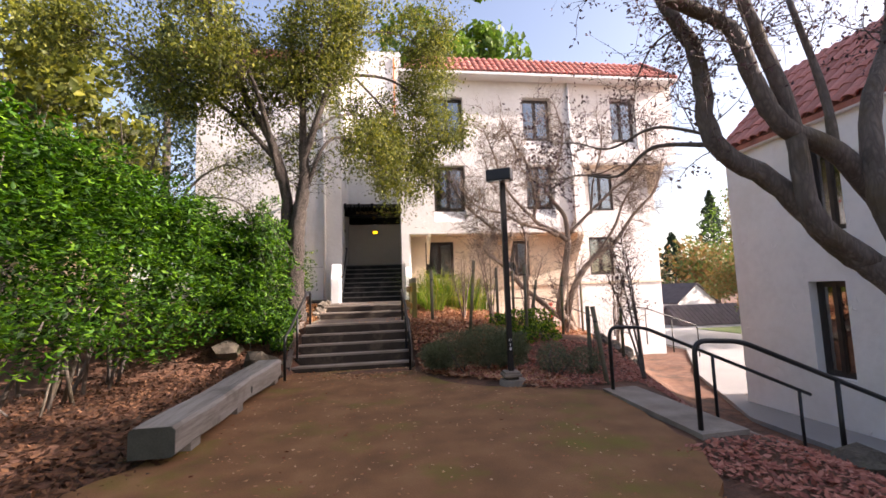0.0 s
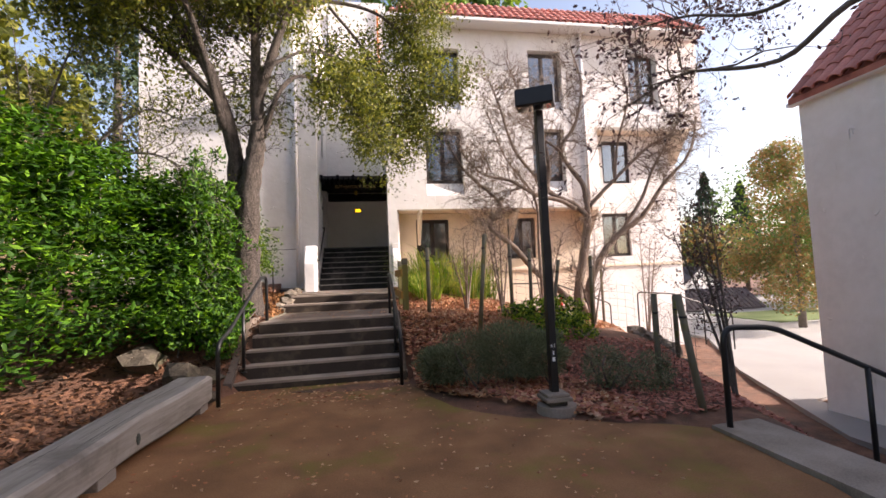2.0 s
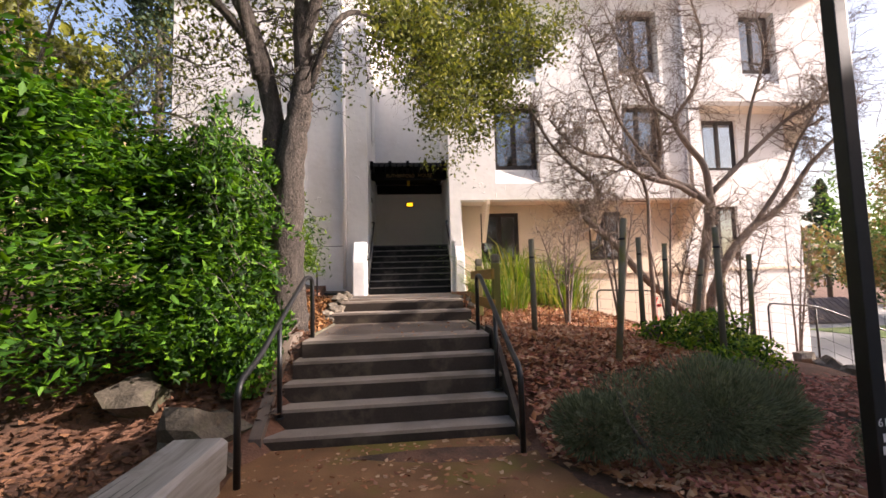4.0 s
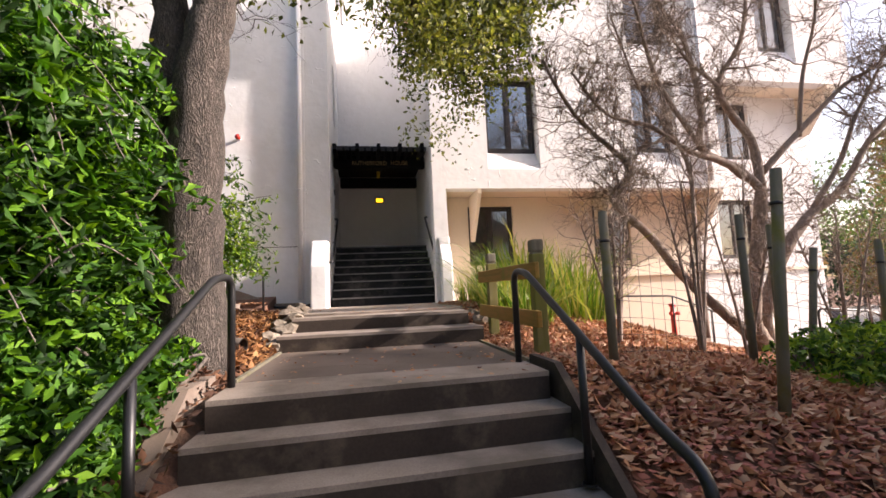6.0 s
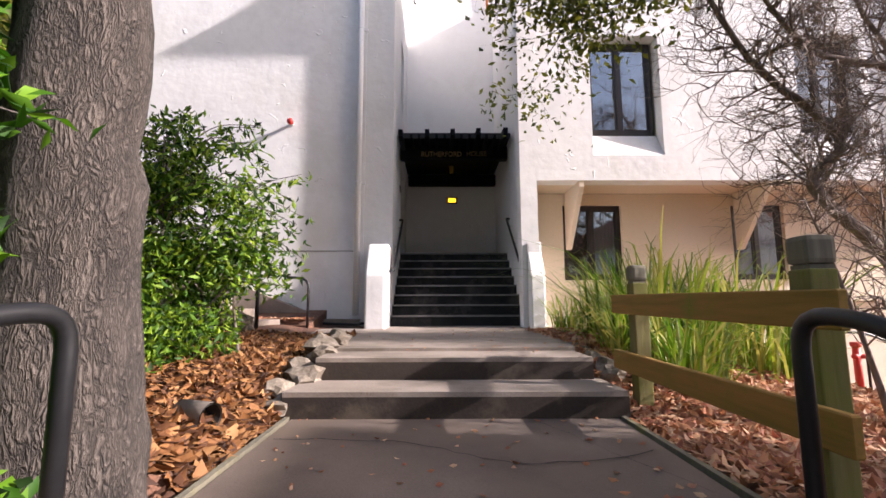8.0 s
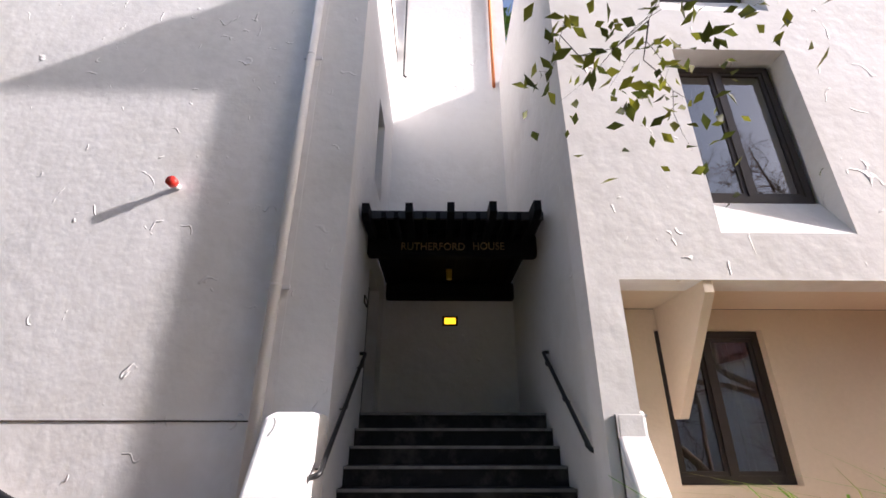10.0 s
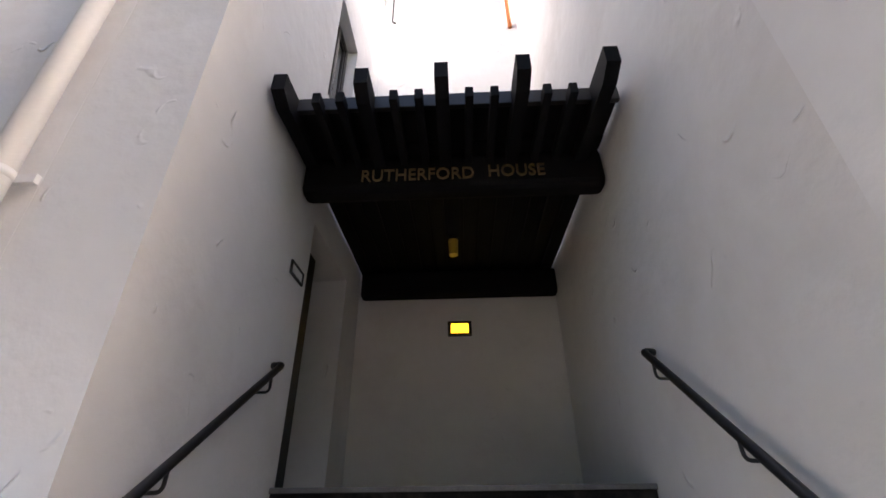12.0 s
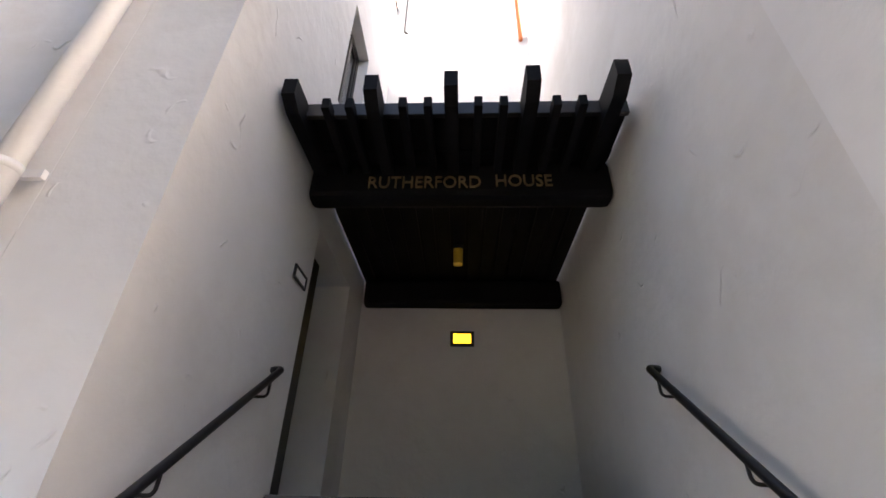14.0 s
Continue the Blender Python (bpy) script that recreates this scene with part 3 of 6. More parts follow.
def entry_door():
    t = tagged(thing("door_1", "dark door in a white recess at the stair head", "door"), kind="structure")
    bm = box(PL - 0.49, PL - 0.42, 17.96, 18.06, 2.556, 4.43)
    box(PL - 0.49, PL - 0.42, 18.94, 19.04, 2.556, 4.43, bm=bm)
    box(PL - 0.49, PL - 0.42, 18.06, 18.94, 4.33, 4.43, bm=bm)
    part("door_frame", bm, FRAME_DARK, t)
    part("leaf", box(PL - 0.475, PL - 0.435, 18.06, 18.94, 2.556, 4.33), FRAME_DARK, t)
    part("handle", box(PL - 0.432, PL - 0.37, 18.14, 18.17, 3.5, 3.62, 0.008), BLACK_METAL, t)
    part("side_panel", box(PL - 0.06, PL - 0.02, 17.953, 18.15, 2.556, 4.2, 0.004), BLACK_METAL, t, "narrow black panel at the near side of the recess")


entry_door()


def room_sign():
    t = thing("room_sign", "small black-framed sign on the passage wall", "sign")
    bm = box(PL, PL + 0.015, 17.62, 17.86, 3.84, 3.855)
    box(PL, PL + 0.015, 17.62, 17.86, 3.925, 3.94, bm=bm)
    box(PL, PL + 0.015, 17.62, 17.635, 3.855, 3.925, bm=bm)
    box(PL, PL + 0.015, 17.845, 17.86, 3.855, 3.925, bm=bm)
    part("frame", bm, BLACK_METAL, t)
    part("plate", box(PL, PL + 0.008, 17.635, 17.845, 3.855, 3.925), TRIM, t)


room_sign()


# cheek walls beside the entrance stair: upright, then a sloping shoulder
def cheek(x0, x1, ytop, label):
    b = profile_x([(15.35, 1.0), (15.35, 1.93), (15.62, 2.42), (15.80, 2.46), (ytop, 2.46), (ytop, 1.0)], x0, x1)
    bmesh.ops.bevel(b, geom=list(b.edges), offset=0.03, segments=3, profile=0.5, affect="EDGES")
    return tagged(part("cheek_wall", b, STUCCO), label, "cheek wall", "stair cheek walls", kind="structure")


cheek(-1.76, PL - 0.004, WEST - 0.002, "white stucco cheek wall with worn rounded shoulder")
cheek(PR - 0.06, 0.97, FRONT - 0.002, "white stucco cheek wall with worn rounded shoulder")


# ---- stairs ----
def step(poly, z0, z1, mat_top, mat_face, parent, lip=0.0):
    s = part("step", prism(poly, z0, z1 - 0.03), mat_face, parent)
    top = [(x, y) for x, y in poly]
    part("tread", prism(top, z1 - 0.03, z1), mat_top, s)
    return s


def lower_stair():
    t = thing("concrete_stairs", "worn grey concrete garden steps with darkened risers", "stairs")
    for i in range(5):
        z = 0.10 + 0.172 * i
        yl, yr = 8.50 + 0.225 * i, 8.58 + 0.235 * i
        xl, xr = -1.76 + 0.045 * i, 0.53 - 0.025 * i
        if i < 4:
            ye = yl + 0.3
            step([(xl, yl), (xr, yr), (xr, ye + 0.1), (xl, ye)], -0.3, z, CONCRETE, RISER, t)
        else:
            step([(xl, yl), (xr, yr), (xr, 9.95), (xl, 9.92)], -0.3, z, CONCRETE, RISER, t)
    for x0, x1, k in ((-1.83, -1.63, 0), (0.46, 0.58, 1)):
        part("stringer", profile_x([(8.45, -0.1), (8.45, 0.12), (9.5, 0.84), (9.95, 0.84), (9.95, -0.1)], x0 + (0.03 if not k else 0), x0 + (0.13 if not k else 0.05)), RISER if k else ASPHALT_GREY, t)


lower_stair()
slab("landing", [(-1.56, 9.953), (0.43, 9.953), (0.45, 11.60), (-1.56, 11.60)], 0.3, 0.785, ASPHALT_GREY, "cracked grey asphalt landing littered with leaf bits")


def crack(points, seed, w=0.006):
    r = random.Random(seed)
    line = [p + Vector((r.uniform(-0.02, 0.02), r.uniform(-0.02, 0.02), 0)) for p in smoothed([(x, y, 0) for x, y in points], 7)]
    b = bmesh.new()
    up = [b.verts.new((p.x, p.y + w * r.uniform(0.3, 1), 0.7892)) for p in line]
    lo = [b.verts.new((p.x, p.y - w * r.uniform(0.3, 1), 0.7892)) for p in line]
    for i in range(len(line) - 1):
        b.faces.new((lo[i], lo[i + 1], up[i + 1], up[i]))
    tagged(part("crack", b, PIPE_IN), "dark crack in the asphalt landing", "crack", "landing cracks", kind="structure")


crack([(-1.5, 11.1), (-0.8, 11.0), (-0.3, 10.7), (0.38, 10.85)], 91)
crack([(-0.1, 11.45), (0.1, 11.0), (0.35, 10.4)], 92)
crack([(-1.52, 10.3), (-0.9, 10.35), (-0.5, 10.2)], 93, 0.004)


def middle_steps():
    t = thing("concrete_steps", "two worn concrete steps with darkened brown risers", "stairs")
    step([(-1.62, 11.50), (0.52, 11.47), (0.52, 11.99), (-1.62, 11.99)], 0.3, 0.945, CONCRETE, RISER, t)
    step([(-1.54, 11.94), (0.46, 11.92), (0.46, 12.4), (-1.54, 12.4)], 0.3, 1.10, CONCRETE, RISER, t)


middle_steps()
TERRACE = [(-1.54, 12.402), (0.48, 12.402), (0.62, 13.2), (0.86, 13.95), (0.93, 15.34), (0.70, 15.345), (0.70, 16.14), (-1.45, 16.14), (-1.45, 15.34), (-2.0, 15.6), (-2.75, 15.25), (-2.95, 13.98), (-2.45, 13.84), (-1.70, 13.2)]
slab("terrace", TERRACE, 0.5, 1.125, CONCRETE, "sunlit concrete forecourt before the entrance stair")


def entry_stair():
    t = thing("entrance_stairs", "black-coated entrance stairs between plaster walls", "stairs")
    for i in range(8):
        z = 1.125 + 0.178 * (i + 1)
        y = 16.12 + 0.25 * i
        ye = END - 0.004 if i == 7 else y + 0.27
        s = part("step", box(PL + 0.003, PR - 0.003, y + 0.015, ye, 0.9, z - 0.03), BLACK_TREAD, t)
        part("tread", box(PL + 0.003, PR - 0.003, y - 0.012, ye, z - 0.03, z, 0.008), BLACK_TREAD, s)
        part("nosing", box(PL + 0.01, PR - 0.01, y - 0.0145, y + 0.022, z - 0.026, z + 0.0025), NOSING, s, "worn grey stair nosing")


entry_stair()


# ---- rails ----
def hand_rail(name, label, line, posts, r=0.024, group="yard handrails", mat=BLACK_METAL):
    t = thing(name, label, "handrail", group)
    tube("rail", bent(line, 0.13), r, mat, t)
    for top, foot in posts:
        tube("post", [top, foot], r * 0.92, mat, t)
        p = bmesh.new()
        bmesh.ops.create_cone(p, cap_ends=True, segments=12, radius1=r * 1.7, radius2=r * 1.6, depth=0.012)
        for v in p.verts:
            v.co += Vector(foot) + Vector((0, 0, 0.004))
        part("base_plate", p, mat, t)
    return t


STEP_RAIL = "black painted steel pipe handrail beside the garden steps"
hand_rail("handrail", STEP_RAIL, [(-1.66, 7.82, 0.0), (-1.66, 7.82, 0.70), (-1.66, 8.25, 0.80), (-1.58, 9.55, 1.46), (-1.55, 9.76, 1.47), (-1.55, 9.76, 0.79)], [((-1.625, 8.72, 1.03), (-1.625, 8.72, 0.2))])
hand_rail("handrail", STEP_RAIL, [(0.42, 8.15, 0.0), (0.42, 8.15, 0.66), (0.42, 8.40, 0.74), (0.38, 9.72, 1.44), (0.375, 9.94, 1.45), (0.375, 9.94, 0.77)], [((0.40, 9.0, 1.05), (0.40, 9.0, 0.3))])
YARD_RAIL = "black painted steel handrail descending to the lane"
hand_rail("handrail", YARD_RAIL, [(2.90, 5.66, 0.0), (2.90, 5.66, 0.83), (3.4, 5.68, 0.80), (6.1, 5.95, -0.30)], [((4.45, 5.78, 0.375), (4.45, 5.78, -0.5)), ((5.9, 5.93, -0.22), (5.9, 5.93, -1.2))])
hand_rail("handrail", YARD_RAIL, [(2.80, 3.92, 0.0), (2.80, 3.92, 0.83), (3.3, 3.94, 0.80), (6.4, 4.1, -0.46)], [((4.35, 3.99, 0.37), (4.35, 3.99, -0.5)), ((5.9, 4.07, -0.26), (5.9, 4.07, -1.2))])
tagged(part("kerb", prism([(2.72, 3.80), (3.22, 3.84), (3.28, 5.78), (2.80, 5.74)], -0.3, 0.03), CONCRETE), "pale concrete top step of the side stairs", "kerb", kind="structure")


def side_stair():
    t = thing("side_stairs", "concrete steps leading down to the lane", "stairs")
    for i in range(7):
        x = 3.25 + 0.38 * i
        part("step", box(x, x + 0.42, 3.9 + 0.02 * i, 5.74 + 0.03 * i, LOW - 0.3, -0.16 * (i + 1), 0.01), CONCRETE, t)


side_stair()


def wall_rail(x, side, y0, z0, y1, z1):
    t = thing("wall_handrail", "black steel handrail bracketed to the passage wall", "handrail", "passage handrails")
    off = 0.075 * side
    tube("rail", bent([(x + 0.01 * side, y1 + 0.0, z1), (x + off, y1 - 0.02, z1), (x + off, y0 + 0.02, z0), (x + 0.01 * side, y0, z0 - 0.02)], 0.06), 0.021, BLACK_METAL, t)
    for k in (0.10, 0.5, 0.92):
        y, z = y0 + (y1 - y0) * k, z0 + (z1 - z0) * k
        tube("rail_bracket", bent([(x + 0.004 * side, y, z - 0.09), (x + off, y, z - 0.09), (x + off, y, z - 0.015)], 0.03), 0.008, BLACK_METAL, t)


wall_rail(PL, 1, 15.80, 2.03, 17.60, 3.20)
wall_rail(PR, -1, 16.10, 2.19, 17.48, 3.20)


# ---- canopy over the passage ----
def canopy():
    t = tagged(thing("canopy", "black timber entrance canopy with rafter tails and gold letters", "canopy"))
    z0 = 4.68
    for x, y in [(-1.37, 16.80), (-0.86, 16.78), (-0.37, 16.76), (0.12, 16.73), (0.63, 16.70)]:
        b = profile_x([(y, z0), (y, z0 + 0.13), (17.66, z0 + 0.17), (17.66, z0 - 0.02), (17.3, z0 - 0.03), (y + 0.12, z0 - 0.05)], x - 0.042, x + 0.042)
        part("rafter", b, BLACK_WOOD, t)
    for x in (-1.17, -1.02, -0.68, -0.52, -0.20, -0.04, 0.29, 0.45):
        part("rafter_tail", box(x - 0.026, x + 0.026, 16.91, 17.62, z0 - 0.01, z0 + 0.08, 0.006), BLACK_WOOD, t)
    part("roof_deck", box(PL + 0.02, PR - 0.02, 17.058, END - 0.005, z0 + 0.10, z0 + 0.148), BLACK_WOOD, t)
    part("gutter", box(PL + 0.03, PR - 0.03, 17.02, 17.058, z0 + 0.04, z0 + 0.15, 0.006), BLACK_METAL, t)
    beam = box(PL + 0.005, PR - 0.005, 17.55, 17.73, 4.46, 4.78, 0.05)
    part("beam", beam, BLACK_WOOD, t)
    part("end_beam", box(PL + 0.05, PR + -0.003, END - 0.17, END - 0.006, 4.44, 4.74, 0.04), BLACK_WOOD, t)
    n = 15
    for i in range(n):
        x = PL + 0.10 + (PR - PL - 0.2) * i / (n - 1)
        part("soffit_board", box(x - 0.058, x + 0.058, 17.74, END - 0.18, 4.74 + 0.012 * (i % 2), 4.78, 0.006), BLACK_WOOD, t)
    part("fascia", box(PL + 0.02, PR - 0.02, 17.42, 17.545, 4.77, 4.85), BLACK_WOOD, t)
    for word, x0, x1 in (("RUTHERFORD", -1.005, -0.175), ("HOUSE", -0.065, 0.345)):
        cu = bpy.data.curves.new("letters", "FONT")
        cu.body, cu.size, cu.extrude = word, 0.15, 0.006
        cu.resolution_u = 3
        ob = new("letters", cu)
        bpy.context.view_layer.update()
        wd = ob.dimensions.x
        me = bpy.data.meshes.new_from_object(ob)
        bpy.data.objects.remove(ob)
        k = (x1 - x0) / wd
        me.transform(Matrix.Diagonal((k, 1.0, 1.0, 1)))
        o = link("lettering", me, BRASS, t, "tarnished gold capital letters")
        o.matrix_world = pose(x0, 17.544, 4.53 + 0.01 * (x0 > -0.5), 90, 0, 0)
    return t


canopy()


def ceiling_lamp():
    t = thing("ceiling_lamp", "small amber lamp under the dark canopy boards", "lamp")
    b = bmesh.new()
    bmesh.ops.create_cone(b, cap_ends=True, segments=14, radius1=0.045, radius2=0.05, depth=0.16)
    for v in b.verts:
        v.co += Vector((-0.34, 18.75, 4.62))
    part("shade", b, AMBER_DIM, t)
    part("rose", box(-0.39, -0.29, 18.70, 18.80, 4.70, 4.74, 0.01), BLACK_METAL, t)


ceiling_lamp()


def exit_light():
    t = thing("wall_light", "black-framed wall light glowing amber yellow", "light")
    bm = box(-0.43, -0.17, END - 0.05, END - 0.001, 4.01, 4.035)
    box(-0.43, -0.17, END - 0.05, END - 0.001, 4.145, 4.17, bm=bm)
    box(-0.43, -0.395, END - 0.05, END - 0.001, 4.035, 4.145, bm=bm)
    box(-0.205, -0.17, END - 0.05, END - 0.001, 4.035, 4.145, bm=bm)
    part("frame", bm, BLACK_METAL, t)
    part("face", box(-0.395, -0.205, END - 0.04, END - 0.002, 4.035, 4.145), AMBER, t, "glowing amber face")


exit_light()
conduit = thing("conduit", "thin dark conduit high on the end wall", "pipe")
tube("pipe", bent([(-1.28, END - 0.03, 11.9), (-1.28, END - 0.03, 9.5), (-1.22, END - 0.03, 9.46)], 0.03), 0.02, BLACK_METAL, conduit)
op = thing("orange_pipe", "orange painted pipe high in the passage corner", "pipe")
tube("pipe", [(0.67, END - 0.05, 12.2), (0.67, END - 0.05, 9.2)], 0.035, ORANGE, op)


def downpipe(x, y, z0, z1, brackets, label):
    t = thing("downpipe", label, "pipe", "downpipes")
    tube("pipe", [(x, y, z0), (x, y, z1)], 0.052, TRIM, t, sides=14)
    for z in brackets:
        tube("collar", [(x, y, z - 0.02), (x, y, z + 0.02)], 0.054, TRIM, t, sides=14)
        part("strap", box(x - 0.10, x + 0.12, y + 0.035, y + 0.058, z - 0.02, z + 0.02), TRIM, t)


downpipe(-2.05, WEST - 0.08, 1.3, 9.9, (3.6, 6.5), "white downpipe on the west wing wall")
downpipe(7.09, FRONT - 0.06, 3.6, 9.15, (4.5, 7.4), "white downpipe on the upper stucco wall")
rc = thing("red_pipe_cap", "stub of white pipe with a red cap on the wall", "pipe")
tube("stub", [(-3.26, WEST - 0.002, 4.70), (-3.26, WEST - 0.10, 4.70)], 0.032, TRIM, rc)
tube("cap", [(-3.26, WEST - 0.09, 4.70), (-3.26, WEST - 0.15, 4.70)], 0.055, RED, rc, sides=12)


# ---- roofs ----
def barrel(length, r=0.115, sides=7):
    v, f = [], []
    for s, rr in ((0, r), (length, r * 0.86)):
        for k in range(sides):
            a = math.pi * k / (sides - 1)
            v.append((math.cos(a) * rr, s, math.sin(a) * rr * 0.8))
    for k in range(sides - 1):
        f.append((k, k + 1, sides + k + 1, sides + k))
    for s, rr in ((0, r * 0.8), (length, r * 0.68)):
        for k in range(sides):
            a = math.pi * k / (sides - 1)
            v.append((math.cos(a) * rr, s, math.sin(a) * rr * 0.8))
    o = 2 * sides
    for k in range(sides - 1):
        f.append((o + k + 1, o + k, o + sides + k, o + sides + k + 1))
        f.append((k + 1, k, o + k, o + k + 1))
    return v, f


def tile_mesh(length):
    v, f = barrel(length)
    me = bpy.data.meshes.new("roof_tile")
    me.from_pydata(v, [], f)
    me.materials.append(TILE)
    return me


def tiled_roof(name, label, x0, x1, y0, z0, rise, run, hip, rows, frame_=None, hip0=0.0):
    """A tiled slope that climbs from (y0, z0) with a hip at its x1 end."""
    t = tagged(thing(name, label, "roof"), kind="structure")
    m = frame_ or Matrix.Identity(4)
    slope = math.degrees(math.atan2(rise, run))
    b = bmesh.new()
    q = [b.verts.new(p) for p in ((x0, y0, z0), (x1, y0, z0), (x1 - hip, y0 + run, z0 + rise), (x0 + hip0, y0 + run, z0 + rise), (x0, y0, z0 - 0.1), (x1, y0, z0 - 0.1), (x1 - hip, y0 + run, z0 + rise - 0.1), (x0 + hip0, y0 + run, z0 + rise - 0.1))]
    for fidx in ((0, 1, 2, 3), (7, 6, 5, 4), (0, 4, 5, 1), (1, 5, 6, 2), (2, 6, 7, 3), (3, 7, 4, 0)):
        b.faces.new([q[i] for i in fidx])
    part("deck", b, TILE, t).matrix_world = m
    length = math.hypot(rise, run) / rows
    me = tile_mesh(length * 1.12)
    r = random.Random(5)
    n = int((x1 - x0) / 0.235)
    for i in range(n):
        x = x0 + 0.12 + i * 0.235
        for k in range(rows):
            s = k / rows
            if x > x1 - hip * (s + 0.5 / rows) or x < x0 + hip0 * (s + 0.5 / rows):
                continue
            o = new("roof_tile", me)
            o.parent = t
            o.matrix_world = m @ pose(x + r.uniform(-0.008, 0.008), y0 - 0.03 + run * s, z0 + rise * s + 0.012 + r.uniform(0, 0.008), slope + r.uniform(-1, 1) - 1.5, 0, r.uniform(-1.2, 1.2))
    if hip:
        hl = math.sqrt(hip ** 2 + run ** 2 + rise ** 2)
        hm = tile_mesh(hl / rows * 1.1)
        d = Vector((-hip, run, rise)).normalized()
        quat = d.to_track_quat("Y", "Z").to_matrix().to_4x4()
        for k in range(rows):
            o = new("roof_tile", hm)
            o.parent = t
            o.matrix_world = m @ Matrix.Translation((x1 - hip * k / rows, y0 + run * k / rows, z0 + rise * k / rows + 0.05)) @ quat
    return t


tiled_roof("roof", "red clay barrel tile roof edge with a pale gutter", 0.62, 11.35, 15.12, 9.28, 1.02, 1.02, 0.9, 4, hip0=1.1)
tiled_roof("roof", "red clay barrel tile roof on the gable side", -26.0, -15.10, -11.38, 9.28, 1.0, 0.9, 0.9, 4, frame_=Matrix(((0, -1, 0, 0), (-1, 0, 0, 0), (0, 0, 1, 0), (0, 0, 0, 1))))
tagged(part("gutter", box(0.62, 11.37, 15.02, 15.12, 9.17, 9.27, 0.015), TRIM), "pale painted roof gutter", "gutter", kind="structure")
tagged(part("eave", box(0.66, 11.3, 15.12, FRONT - 0.002, 9.17, 9.245), TRIM), "white painted boards under the eave", "eave", kind="structure")
tagged(part("roof_top", box(1.75, 10.45, 16.15, 25.0, 9.5, 9.86), SHINGLE), "flat roof behind the tiles", "roof", kind="structure")
tagged(part("roof_west", box(-6.9, PL, WEST - 0.45, 25.0, 10.0, 10.25), TILE), "tiled roof edge of the west wing", "roof", kind="structure")


# ---- neighbouring house ----
def neighbour():
    X, Y1, Y0, EV = 7.82, 9.06, -10.0, 4.33
    wall_with_holes("wall_neighbour", (X, Y0), (X, Y1), LOW - 0.5, EV, [(6.71 - Y0, 7.38 - Y0, -0.37, 1.33), (6.58 - Y0, 7.23 - Y0, 2.22, 3.92)], 0.3, STUCCO, (1, 0), label="white stucco side wall of the next house")
    wall_with_holes("wall_neighbour_north", (X + 0.302, Y1 - 0.01), (11.41, Y1 - 0.01), LOW - 0.5, EV, [], 0.3, STUCCO, (0, -1), label="white stucco end wall of the next house")
    g = bmesh.new()
    tri = [(X + 0.02, EV + 0.001), (11.42, EV + 0.001), (9.62, EV + 1.78)]
    f0, f1 = [[g.verts.new((px, py, pz)) for px, pz in tri] for py in (Y1 - 0.012, Y1 - 0.31)]
    for q in (f0, f1[::-1], [f0[0], f1[0], f1[1], f0[1]], [f0[1], f1[1], f1[2], f0[2]], [f0[2], f1[2], f1[0], f0[0]]):
        g.faces.new(q)
    tagged(part("wall_gable", g, STUCCO), "white stucco gable of the next house", "wall", kind="structure")
    wall_with_holes("wall_neighbour_east", (11.42, Y0), (11.42, Y1 - 0.32), LOW - 0.5, EV, [], 0.3, STUCCO, (-1, 0), label="white stucco far wall of the next house")
    window(X, 7.38, -0.37, 0.67, 1.70, 0.17, turn=-90)
    window(X, 7.23, 2.22, 0.65, 1.70, 0.17, turn=-90)
    tiled_roof("roof", "red clay tile roof of the next house", Y0 - 0.4, Y1 + 0.07, X - 0.14, EV - 0.02, 1.96, 1.94, 0.0, 6, frame_=Matrix(((0, 1, 0, 0), (1, 0, 0, 0), (0, 0, 1, 0), (0, 0, 0, 1))))
    tagged(part("eave", box(X - 0.13, X - 0.003, Y0, Y1 + 0.12, EV - 0.14, EV - 0.075), TRIM), "white boards under the next house's eave", "eave", kind="structure")
    back = [(9.625, EV + 1.81), (9.625, EV + 1.94), (11.6, EV - 0.02), (11.6, EV - 0.15)]
    b = bmesh.new()
    e0, e1 = [[b.verts.new((px, py, pz)) for px, pz in back] for py in (Y0 - 0.4, Y1 + 0.07)]
    for k in range(4):
        b.faces.new((e0[k], e0[(k + 1) % 4], e1[(k + 1) % 4], e1[k]))
    b.faces.new(e0)
    b.faces.new(e1[::-1])
    tagged(part("roof_back", b, TILE), "far slope of the next house's tiled roof", "roof", kind="structure")
    tagged(part("ceiling", box(X + 0.3, 11.12, Y0, Y1 - 0.33, EV - 0.06, EV - 0.02), INSIDE), "closed ceiling of the next house", "ceiling", kind="structure")
    ridge = tagged(thing("roof_ridge", "row of red clay ridge tiles", "roof"), kind="structure")
    me = tile_mesh(0.44)
    for k in range(49):
        o = new("roof_tile", me)
        o.parent = ridge
        o.matrix_world = pose(9.62, Y1 + 0.07 - 0.40 * (k + 1), EV + 1.92, 0.8, 0, 0)


neighbour()


